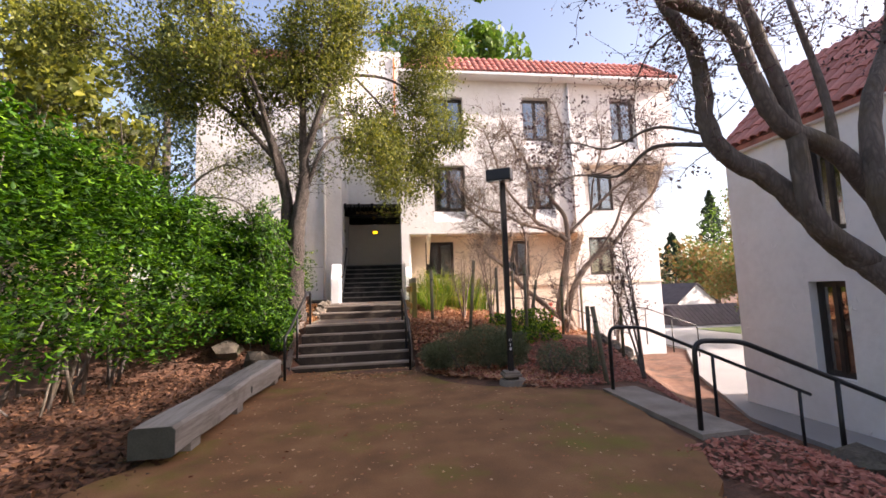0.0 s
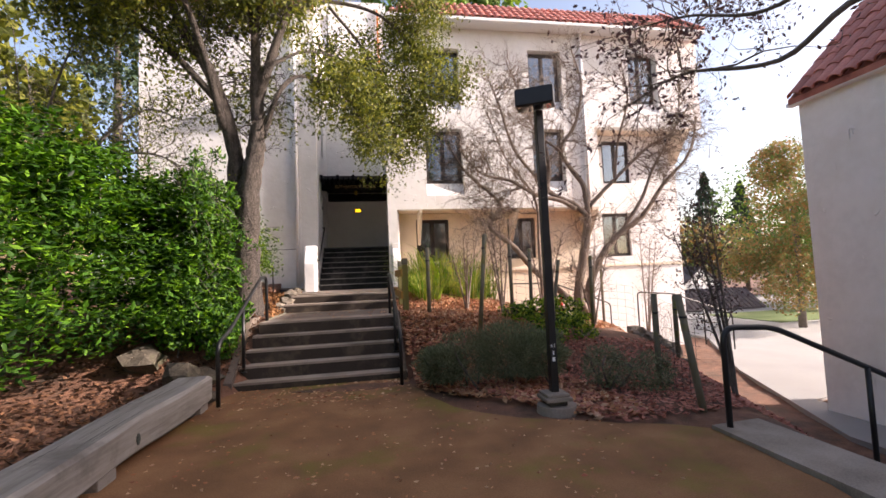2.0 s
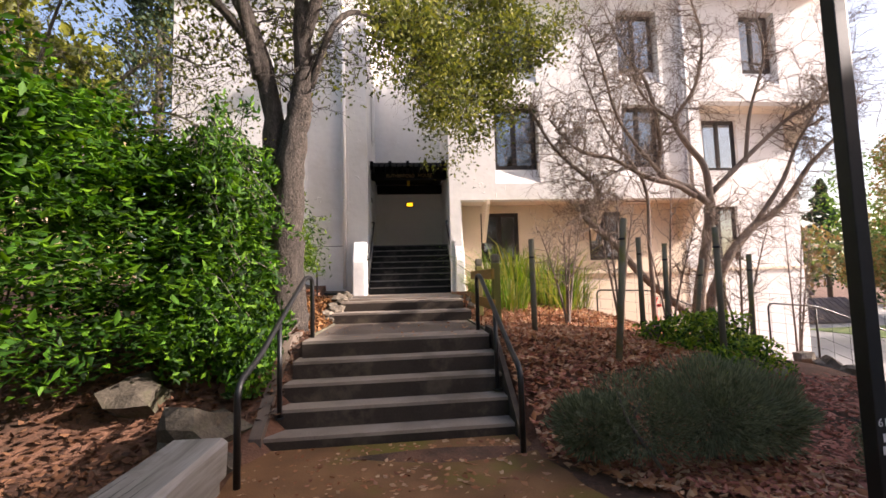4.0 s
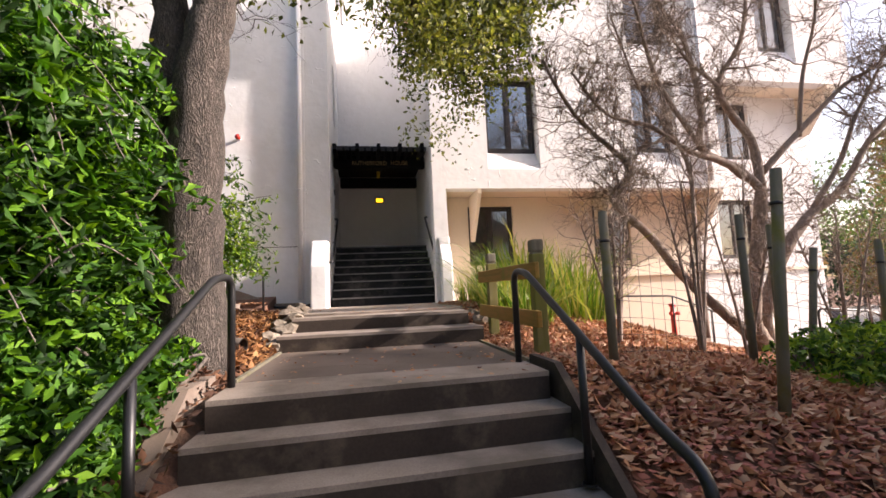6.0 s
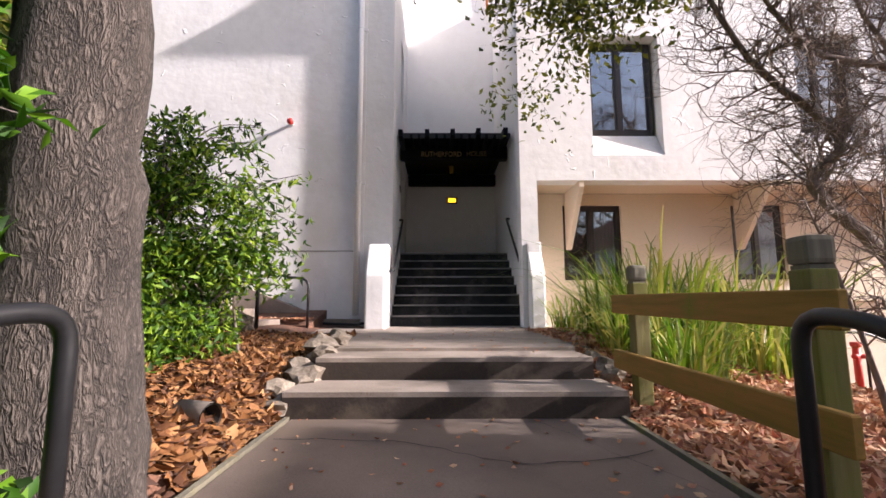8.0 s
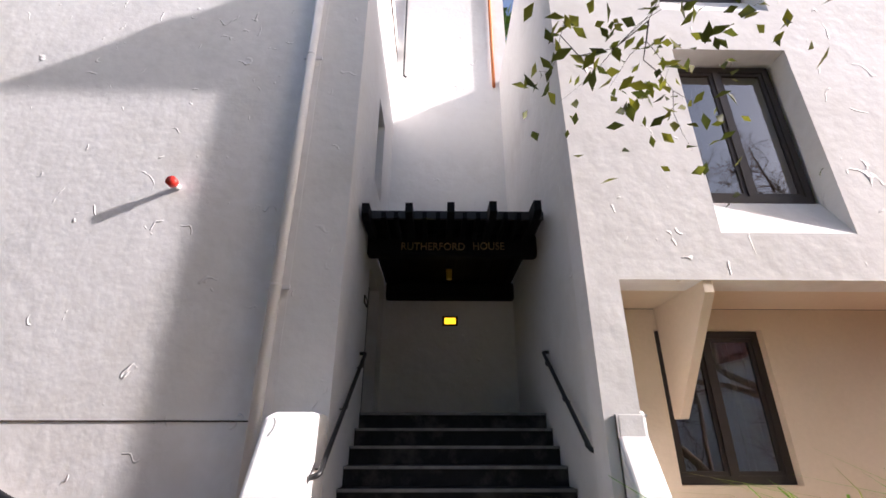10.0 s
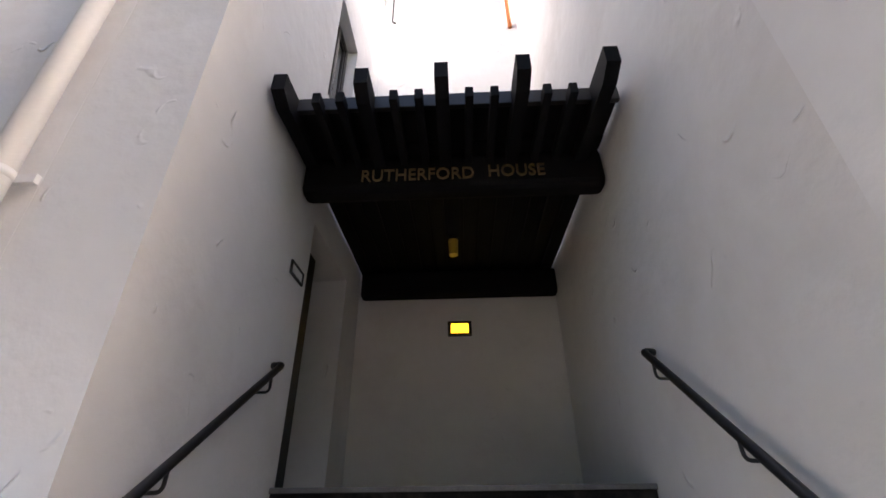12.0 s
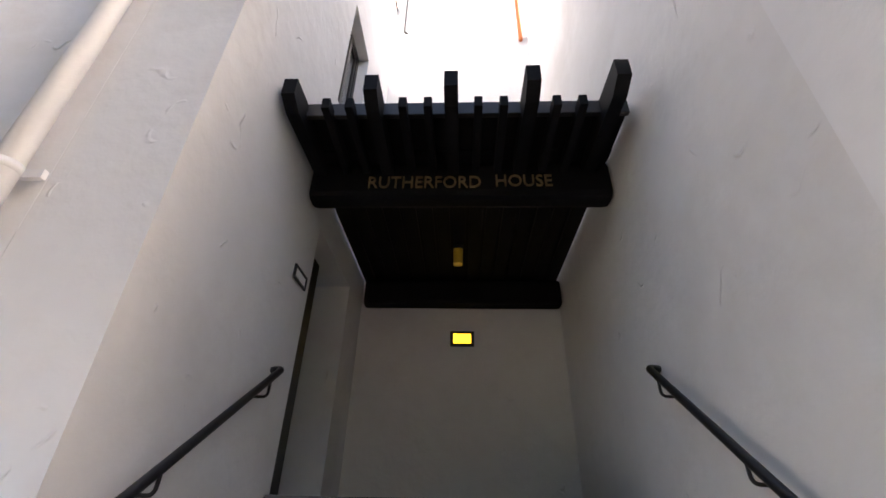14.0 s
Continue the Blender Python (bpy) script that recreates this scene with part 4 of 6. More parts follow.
# ---- yard things ----
def bench():
    t = thing("timber_bench", "silvered squared log used as a low bench", "bench")
    b = bmesh.new()
    n = 24
    ring = []
    for i in range(n + 1):
        s = i / n
        y = 4.17 + 3.60 * s
        x = -1.95 + 0.055 * s
        w = 0.182 + 0.008 * math.sin(s * 9)
        z0, z1 = 0.07 + 0.012 * math.sin(s * 14), 0.315 + 0.05 * s + 0.008 * math.sin(s * 11 + 1)
        c = 0.03
        ring.append([b.verts.new(p) for p in ((x - w, y, z0), (x + w - c, y, z0), (x + w, y, z0 + c), (x + w - 0.01 * math.sin(s * 23), y, z1 - c), (x + w - c, y, z1), (x - w + c, y, z1), (x - w, y, z1 - c))])
    for a, c in zip(ring, ring[1:]):
        for k in range(7):
            b.faces.new((a[k], a[(k + 1) % 7], c[(k + 1) % 7], c[k]))
    b.faces.new(ring[-1])
    part("beam", b, WOOD_GREY, t, smooth=False)
    e = bmesh.new()
    p = [(-2.13, 0.074), (-1.80, 0.074), (-1.770, 0.10), (-1.770, 0.29), (-1.80, 0.318), (-2.10, 0.318), (-2.13, 0.292)]
    fr = [e.verts.new((x, 4.162, z)) for x, z in p]
    bk = [e.verts.new((x, 4.19, z)) for x, z in p]
    e.faces.new(fr)
    for i in range(7):
        e.faces.new((fr[i], fr[(i + 1) % 7], bk[(i + 1) % 7], bk[i]))
    part("end_grain", e, WOOD_END, t, "dark mossy sawn end")
    for y in (4.55, 5.8, 7.55):
        s = (y - 4.17) / 3.60
        part("bearer", box(-2.10 + 0.055 * s, -1.80 + 0.055 * s, y, y + 0.22, -0.03, 0.08, 0.01), WOOD_GREY, t)
    for y, z in ((6.25, 0.19), (6.85, 0.23)):
        k = bmesh.new()
        bmesh.ops.create_uvsphere(k, u_segments=10, v_segments=6, radius=0.035)
        for v in k.verts:
            v.co = Vector((v.co.x * 0.25 - 1.772 + 0.055 * (y - 4.17) / 3.60, v.co.y * 0.8 + y, v.co.z * 1.3 + z))
        part("knot", k, WOOD_END, t, "dark knot hole")
    r = random.Random(17)
    for i in range(9):
        y0, ln, off = r.uniform(4.4, 6.9), r.uniform(0.35, 0.9), r.uniform(-0.12, 0.12)
        c = bmesh.new()
        n = 8
        rows = []
        for j in range(n + 1):
            y = y0 + ln * j / n
            sy = (y - 4.17) / 3.60
            zt = 0.3185 + 0.05 * sy + 0.008 * math.sin(sy * 11 + 1)
            x = -1.95 + 0.055 * sy + off + r.uniform(-0.004, 0.004)
            hw = 0.0035 * math.sin(math.pi * (j + 0.3) / (n + 0.6))
            rows.append((c.verts.new((x - hw, y, zt)), c.verts.new((x + hw, y, zt))))
        for (a, b_), (d, e_) in zip(rows, rows[1:]):
            c.faces.new((a, b_, e_, d))
        part("crack", c, WOOD_END, t, "long drying crack in the timber")


bench()


def street_lamp():
    t = thing("street_lamp", "black square lamp post with a shoebox head on concrete", "lamp post", at=(0, 0, 0))
    x, y = 1.83, 6.66
    c = bmesh.new()
    bmesh.ops.create_cone(c, cap_ends=True, segments=28, radius1=0.205, radius2=0.19, depth=0.10)
    for v in c.verts:
        v.co += Vector((x + 0.02, y, -0.01))
    part("footing", c, CONCRETE, t, "round concrete footing")
    part("grout_block", box(x - 0.095, x + 0.095, y - 0.095, y + 0.095, 0.041, 0.085, 0.012), RISER, t, "dark recessed grout block")
    part("base_plate", box(x - 0.135, x + 0.135, y - 0.135, y + 0.135, 0.086, 0.125, 0.012), CONCRETE, t)
    part("cover_plate", box(x - 0.115, x + 0.115, y - 0.115, y + 0.115, 0.126, 0.16, 0.014), CONCRETE, t)
    part("pole", box(x - 0.038, x + 0.038, y - 0.038, y + 0.038, 0.165, 3.02, 0.006), BLACK_METAL, t)
    h = box(-0.12, 0.12, -0.19, 0.19, 0, 0.175, 0.012)
    for v in h.verts:
        if v.co.z > 0.1:
            v.co.x *= 0.92
    head = part("head", h, BLACK_METAL, t)
    head.matrix_world = pose(x - 0.06, y - 0.08, 3.03, 0, 0, 0) @ pose(0, 0, 0, 0, -4, 62)
    lens = part("lens", box(-0.10, 0.10, -0.16, 0.16, -0.012, 0.001), GLASS, head)
    cu = bpy.data.curves.new("figures", "FONT")
    cu.body, cu.size, cu.extrude, cu.align_x = "61", 0.055, 0.001, "CENTER"
    ob = new("figures", cu)
    bpy.context.view_layer.update()
    me = bpy.data.meshes.new_from_object(ob)
    bpy.data.objects.remove(ob)
    o = link("figures", me, TRIM, t, "small white painted figures")
    o.matrix_world = pose(x, y - 0.0395, 0.60, 90, 0, 0)
    for z, w in ((0.525, 0.006), (0.465, 0.014)):
        part("number_mark", box(x - w, x + w, y - 0.0405, y - 0.0385, z, z + 0.04), TRIM, t, "worn white painted mark")


street_lamp()


def rail_fence():
    t = thing("rail_fence", "mossy two-board wooden fence beside the landing", "fence")
    for x, y, z0, z1 in ((0.67, 10.22, 0.5, 1.72), (0.69, 11.66, 0.7, 1.74)):
        p = part("post", box(x - 0.05, x + 0.05, y - 0.05, y + 0.05, z0, z1 - 0.12, 0.008), POST_MOSS, t)
        part("cap", box(x - 0.043, x + 0.043, y - 0.043, y + 0.043, z1 - 0.12, z1 - 0.105), POST_GREY, p)
        part("finial", box(x - 0.053, x + 0.053, y - 0.053, y + 0.053, z1 - 0.105, z1, 0.02), POST_GREY, p)
    for za, zb in ((1.46, 1.48), (1.08, 1.10)):
        b = bmesh.new()
        v = [b.verts.new(p) for p in ((0.575, 10.03, za - 0.065), (0.615, 10.03, za - 0.065), (0.615, 10.03, za + 0.065), (0.575, 10.03, za + 0.065), (0.585, 11.86, zb - 0.065), (0.625, 11.86, zb - 0.065), (0.625, 11.86, zb + 0.065), (0.585, 11.86, zb + 0.065))]
        for f in ((0, 1, 2, 3), (7, 6, 5, 4), (0, 4, 5, 1), (1, 5, 6, 2), (2, 6, 7, 3), (3, 7, 4, 0)):
            b.faces.new([v[i] for i in f])
        bmesh.ops.bevel(b, geom=list(b.edges), offset=0.006, segments=1, affect="EDGES")
        part("board", b, WOOD_MOSSY, t)


rail_fence()


def stake(x, y, z1, r=0.03, lean=(0, 0), mat=POST_GREY, h0=None):
    z0 = float(height(x, y)) - 0.1 if h0 is None else h0
    t = thing("fence_stake", "weathered thin grey fence stake in the leaf bank", "stake", "bank fence stakes")
    tube("pole", [(x, y, z0), (x + lean[0], y + lean[1], z1)], r, mat, t, sides=9)
    tube("tie", [(x + lean[0] * 0.8, y + lean[1] * 0.8, z1 - 0.23), (x + lean[0] * 0.8, y + lean[1] * 0.8, z1 - 0.21)], r * 1.15, BLACK_METAL, t, sides=9)


for sx, sy, sz, ln in ((1.02, 9.75, 1.86, (0, 0)), (1.7, 9.1, 2.0, (0.15, 0)), (2.95, 9.2, 1.9, (0, 0)), (2.6, 10.2, 1.9, (0, 0)), (3.0, 10.3, 1.82, (0.02, 0)), (3.45, 10.45, 1.6, (0.2, 0)), (4.2, 10.3, 1.65, (0.03, 0)), (3.32, 7.13, 1.05, (0, 0)), (3.12, 6.2, 1.08, (-0.12, 0.1)), (6.1, 13.3, 1.6, (0, 0)), (4.9, 8.9, 0.9, (0, 0))):
    stake(sx, sy, sz, 0.034, ln)


def wire_fence(pts, top, n=7):
    t = thing("wire_fence", "rusty wire mesh fence strung between the stakes", "fence")
    v, f = [], []
    for (x0, y0), (x1, y1) in zip(pts, pts[1:]):
        length = math.dist((x0, y0), (x1, y1))
        for k in range(n):
            a = [Vector((x0 + (x1 - x0) * s, y0 + (y1 - y0) * s, float(height(x0 + (x1 - x0) * s, y0 + (y1 - y0) * s)) + 0.1 + top * k / (n - 1))) for s in (0, 0.5, 1)]
            tube_into(v, f, a, [0.0022] * 3, 3)
        for k in range(int(length / 0.15)):
            s = (k + 0.5) / int(length / 0.15)
            x, y = x0 + (x1 - x0) * s, y0 + (y1 - y0) * s
            g = float(height(x, y)) + 0.1
            tube_into(v, f, [Vector((x, y, g)), Vector((x, y, g + top))], [0.0022] * 2, 3)
    mesh_of("mesh", v, f, BLACK_METAL, t)


wire_fence([(1.02, 9.75), (1.75, 10.1), (2.6, 10.2), (3.0, 10.3), (4.2, 10.3), (4.9, 8.9), (3.32, 7.13), (3.12, 6.2)], 0.75)


# ---- rocks ----
def rock(x, y, z, s, seed, flat=0.7, mat=ROCK, label="pale rough stone bedded in the leaf bank"):
    r = random.Random(seed)
    b = bmesh.new()
    bmesh.ops.create_icosphere(b, subdivisions=2, radius=1.0)
    off = Vector((r.uniform(-9, 9), r.uniform(-9, 9), r.uniform(-9, 9)))
    for v in b.verts:
        n = noise.noise(v.co * 1.2 + off) * 0.7 + noise.noise(v.co * 2.6 + off) * 0.4
        c = v.co * (1 + n)
        v.co = Vector((c.x * s * r.uniform(0.99, 1.01), c.y * s * 0.9, c.z * s * flat))
    ob = part("rock", b, mat, None)
    ob.matrix_world = pose(x, y, z, 0, 0, r.uniform(0, 360))
    return tagged(ob, label, "rock", "edging rocks")


for i in range(7):
    rock(-1.66 - 0.10 * (i % 2) + 0.02 * i, 11.55 + 0.19 * i, 0.84 + 0.06 * i, 0.10 + 0.03 * (i % 3) / 2, 20 + i)
for i, (x, y, s) in enumerate(((-2.2, 8.42, 0.30), (-1.93, 8.18, 0.15), (-2.85, 8.75, 0.26), (-2.0, 9.15, 0.14), (-2.95, 13.7, 0.22))):
    rock(x, y, float(height(x, y)) + s * 0.3, s, 40 + i, 0.75, BOULDER, "dark mossy boulder at the foot of the hedge")
for i in range(10):
    x, y = 4.9 + 0.22 * (i % 4) + 0.05 * i, 9.6 + 0.28 * (i // 2)
    rock(x, y, float(height(x, y)) + 0.06, 0.13 + 0.03 * (i % 3), 60 + i)
for i in range(6):
    x = 0.62 + 0.05 * (i % 2)
    rock(x, 12.0 + 0.22 * i, 0.98 + 0.02 * i, 0.09, 80 + i)
rock(4.1, 3.55, -0.32, 0.3, 95, 0.7, BOULDER, "dark boulder beside the side stairs")
ep = thing("drain_pipe", "broken clay drain pipe end among the leaves", "pipe")
v_, f_ = [], []
tube_into(v_, f_, [Vector((-1.98, 11.05, 0.93)), Vector((-1.80, 10.99, 0.92))], [0.07, 0.075], 18)
f_ = f_[:-1]
mesh_of("pipe", v_, f_, CONCRETE, ep)
# Bore coloured near black: the shade inside the pipe is in its colour.
v_, f_ = [], []
tube_into(v_, f_, [Vector((-1.97, 11.047, 0.93)), Vector((-1.803, 10.991, 0.92))], [0.06, 0.064], 18)
mesh_of("bore", v_, f_[:-1], PIPE_IN, ep, "bore coloured dark for the shade inside")
for side in ((-1.60, 9.95), (0.46, 9.97)):
    tagged(part("edging_board", box(side[0], side[0] + 0.03, side[1], 11.5, 0.55, 0.80), POST_GREY), "thin weathered edging board beside the landing", "edging", "landing edging", kind="structure")
hose = thing("hose", "black garden hose lying along the wall foot", "hose")
tube("hose", smoothed([(-1.8, 15.5, 1.20), (-2.1, 15.95, 1.17), (-2.8, 16.1, 1.22), (-3.6, 16.15, 1.5), (-4.4, 16.15, 1.62)]), 0.022, BLACK_METAL, hose)


def standpipe():
    t = thing("standpipe", "red fire standpipe by the ground floor wall", "standpipe", at=(6.1, 15.9, 0))
    z = float(height(6.1, 15.9))
    tube("riser", [(0, 0, z - 0.1), (0, 0, z + 0.75)], 0.055, RED, t, sides=12)
    tube("cap", [(0, 0, z + 0.75), (0, 0, z + 0.82)], 0.075, RED, t, sides=12)
    for i in (-1, 1):
        tube("outlet", [(0, 0, z + 0.6), (0.12 * i, -0.08, z + 0.6)], 0.04, RED, t, sides=10)


standpipe()


def west_steps():
    t = thing("west_steps", "pale concrete steps climbing along the west wing", "stairs")
    for i in range(6):
        x = -2.95 - 0.34 * i
        part("step", box(x - 0.40, x, 14.02, 15.2, 0.6, 1.125 + 0.155 * (i + 1), 0.012), CONCRETE, t)
    tagged(part("leaf_bank", profile_x([(15.22, 0.6), (15.22, 1.18), (16.33, 1.40), (16.33, 0.6)], -5.2, -2.55), SOIL), "small leaf-covered bank at the wall foot", "ground", kind="structure")


west_steps()
st = bmesh.new()
side = [(-1.98, 1.126), (-1.98, 1.24), (-2.55, 1.25), (-4.3, 1.95), (-6.0, 2.62), (-6.0, 1.126)]
s0, s1 = [[st.verts.new((px, py, pz)) for px, pz in side] for py in (16.10, WEST - 0.010)]
st.faces.new(s0)
st.faces.new(s1[::-1])
for k in range(6):
    st.faces.new((s0[k], s1[k], s1[(k + 1) % 6], s0[(k + 1) % 6]))
tagged(part("kerb", st, CONCRETE), "grey concrete stringer sloping up along the white wall", "kerb", kind="structure")
tagged(part("kerb_block", box(-2.90, -2.52, 13.78, 14.06, 0.7, 1.15, 0.03), CONCRETE), "worn concrete block at the rail foot", "kerb", kind="structure")
tagged(part("edging_board", profile_x([(13.10, 0.9), (13.10, 1.16), (13.86, 1.16), (13.86, 0.9)], -1.76, -1.72), POST_GREY), "dark edging board at the terrace corner", "edging", "landing edging", kind="structure")
WEST_RAIL = "black steel pipe rail beside the west steps"
hand_rail("handrail", WEST_RAIL, [(-2.56, 15.22, 1.12), (-2.56, 15.22, 1.86), (-2.95, 15.22, 1.90), (-5.0, 15.22, 2.85)], [((-3.9, 15.22, 2.34), (-3.9, 15.22, 1.5))], 0.02)
hand_rail("handrail", WEST_RAIL, [(-2.80, 13.98, 1.10), (-2.80, 13.98, 1.78), (-3.1, 13.98, 1.82), (-5.0, 13.98, 2.7)], [((-4.1, 13.98, 2.28), (-4.1, 13.98, 1.5))], 0.024)
EAST_RAIL = "black steel railing of the steps along the ground floor"
hand_rail("handrail", EAST_RAIL, [(4.2, 15.2, 0.2), (4.2, 15.2, 1.1), (5.6, 15.2, 1.05), (7.4, 15.2, 0.35), (7.4, 15.2, -0.4)], [((5.6, 15.2, 1.05), (5.6, 15.2, 0.1)), ((6.5, 15.2, 0.7), (6.5, 15.2, -0.2))], 0.02)
hand_rail("handrail", EAST_RAIL, [(7.3, 13.6, -0.2), (7.3, 13.6, 0.75), (8.4, 13.6, 0.65), (10.2, 13.6, 0.0), (10.2, 13.6, -1.0)], [((8.4, 13.6, 0.65), (8.4, 13.6, -0.5)), ((9.3, 13.6, 0.32), (9.3, 13.6, -0.8))], 0.02)


# ---- plants ----
def grow(limbs, seed, twig_len=0.7, twig_r=0.012, depth=3, per=5, up=0.35, start=0.35, spread=0.9, sides=8, wiggle=0.08):
    """Limbs as (points, thick, thin); gives wood vertices and faces, and the twig ends."""
    r = random.Random(seed)
    v, f, ends, boughs = [], [], [], []

    def rnd():
        return Vector((r.gauss(0, 1), r.gauss(0, 1), r.gauss(0, 1)))

    def twig(p, d, length, rad, level):
        n = 4 if level > 1 else 3
        pts, q, e = [p.copy()], p.copy(), d.normalized()
        for _ in range(n):
            e = (e + rnd() * 0.34 + Vector((0, 0, up * 0.12))).normalized()
            q = q + e * length / n
            pts.append(q.copy())
        tube_into(v, f, pts, [rad * (1 - 0.75 * i / n) for i in range(n + 1)], 4 if level > 1 else 3)
        ends.append((pts[-1], e))
        ends.append((pts[n // 2], e))
        if level > 1:
            for _ in range(per):
                k = r.randint(1, n)
                twig(pts[k], e + rnd() * spread * 0.75, length * r.uniform(0.45, 0.75), rad * 0.5, level - 1)

    for points, r0, r1 in limbs:
        line = smoothed(points, 6)
        line = [p + rnd() * wiggle * (0.3 if i < 4 else 1.0) * min(1.0, r0 * 4) * 0.12 for i, p in enumerate(line)]
        n = len(line)
        radii = [r0 + (r1 - r0) * i / (n - 1) for i in range(n)]
        if r0 > 0.2:
            radii = [q * (1 + 0.24 * math.exp(-i / 4)) for i, q in enumerate(radii)]
        bv, bf = [], []
        tube_into(bv, bf, line, [q * r.uniform(0.95, 1.06) for q in radii], sides if r0 > 0.05 else 6)
        boughs.append((bv, bf))
        for i in range(n if r1 > 0.15 else int(n * start), n):
            d = (line[min(i + 1, n - 1)] - line[max(i - 1, 0)]).normalized()
            for _ in range(2 if depth > 1 else 1):
                e = rnd()
                e = (e - d * e.dot(d)).normalized() * spread + d * 0.5 + Vector((0, 0, up))
                twig(line[i], e, twig_len * r.uniform(0.6, 1.3), min(twig_r * r.uniform(0.8, 1.3), radii[i] * 0.7), depth)
    return v, f, ends, boughs


def tree(name, label, limbs, bark, leaf=None, leaf_size=0.06, per_end=6, cluster=0.16, seed=1, keep=None, ratio=0.5, droop=0.0, category="tree", group="", **kw):
    v, f, ends, boughs = grow(limbs, seed, **kw)
    t = thing(name, label, category, group, at=limbs[0][0][0])
    base = Vector(limbs[0][0][0])
    for i, (bv, bf) in enumerate(boughs):
        mesh_of("trunk" if i == 0 else "limb", [p - base for p in bv], bf, bark, t)
    if v:
        mesh_of("brushwood", [p - base for p in v], f, bark, t, kind="stuff")
    if leaf:
        rng = np.random.default_rng(seed)
        pts = np.array([tuple(p - base) for p, _ in ends])
        if keep is not None:
            pts = pts[keep(pts + np.array(base))]
        c = np.repeat(pts, per_end, 0) + rng.normal(size=(len(pts) * per_end, 3)) * cluster
        leaf_mesh("crown", c, leaf_size, leaf, t, kind="stuff", seed=seed, ratio=ratio, droop=droop)
    return t


def oak():
    limbs = [
        ([(-1.99, 10.31, 0.55), (-1.98, 10.29, 1.1), (-1.96, 10.24, 1.9), (-1.905, 10.15, 2.8), (-1.80, 10.11, 3.4), (-1.72, 10.11, 3.96), (-1.75, 10.11, 4.59), (-1.77, 10.11, 5.77), (-2.04, 10.20, 7.39)], 0.258, 0.043),
        ([(-2.17, 10.52, 0.62), (-2.17, 10.45, 1.43), (-2.14, 10.3, 2.52), (-2.14, 10.2, 3.7), (-2.45, 10.11, 4.86), (-2.95, 10.11, 5.77), (-3.49, 10.11, 7.21)], 0.20, 0.043),
        ([(-1.75, 10.11, 4.41), (-1.46, 10.02, 5.22), (-1.17, 10.04, 6.19), (-0.98, 10.27, 7.60)], 0.090, 0.034),
        ([(-1.64, 10.11, 3.87), (-1.32, 10.02, 4.64), (-0.98, 10.46, 5.08), (-0.40, 11.20, 5.00), (0.20, 11.70, 4.50)], 0.049, 0.017),
        ([(-2.40, 10.11, 4.50), (-3.04, 10.02, 5.22), (-3.76, 9.75, 5.77), (-4.66, 9.39, 6.13)], 0.066, 0.021),
        ([(-2.27, 10.11, 3.96), (-2.36, 9.57, 4.86), (-2.59, 8.84, 5.86), (-3.13, 7.94, 6.67)], 0.066, 0.021),
        ([(-1.17, 10.04, 6.09), (-0.60, 11.20, 7.00), (0.50, 11.80, 7.10), (1.40, 12.40, 6.40), (1.50, 12.70, 5.20)], 0.049, 0.015),
        ([(-0.60, 11.20, 6.90), (0.10, 12.00, 6.40), (0.60, 12.60, 5.40), (0.80, 12.90, 4.50)], 0.033, 0.012),
        ([(-1.77, 10.11, 5.59), (-1.32, 9.39, 6.49), (-0.85, 9.22, 7.65)], 0.049, 0.021),
        ([(-1.59, 10.11, 5.04), (-1.05, 11.01, 5.83), (-0.40, 12.30, 6.30), (0.30, 13.00, 5.60)], 0.037, 0.013),
        ([(-0.98, 10.27, 7.40), (0.00, 11.00, 8.10), (0.90, 11.70, 8.30), (1.50, 12.10, 7.70)], 0.034, 0.013),
        ([(-2.04, 10.20, 7.30), (-1.70, 9.90, 8.30), (-1.20, 9.60, 9.30)], 0.043, 0.014),
        ([(-3.49, 10.11, 7.15), (-4.10, 10.00, 8.10), (-4.90, 9.90, 8.90)], 0.043, 0.014),
        ([(-4.60, 9.41, 6.10), (-5.40, 9.20, 6.60), (-6.30, 9.10, 6.90)], 0.021, 0.010)]
    tree("oak_tree", "forked live oak with grey ridged bark and olive leaves", limbs, BARK_OAK, LEAF_OAK, 0.08, 9, 0.16, seed=4, twig_len=0.75, per=4, start=0.55, up=0.1, sides=16, droop=0.25,
         keep=lambda p: ~((p[:, 2] < 5.7) & (p[:, 1] < 10.5) & (p[:, 0] > -2.9) & (p[:, 0] < -0.75)) & (p[:, 2] > 3.55 + 0.5 * (p[:, 0] < -0.6)) & ((p[:, 0] < 1.75) | (p[:, 2] > 5.5)) & ((p[:, 1] < 11.3) | (p[:, 0] > -0.1) | (p[:, 2] > 5.4)))


oak()


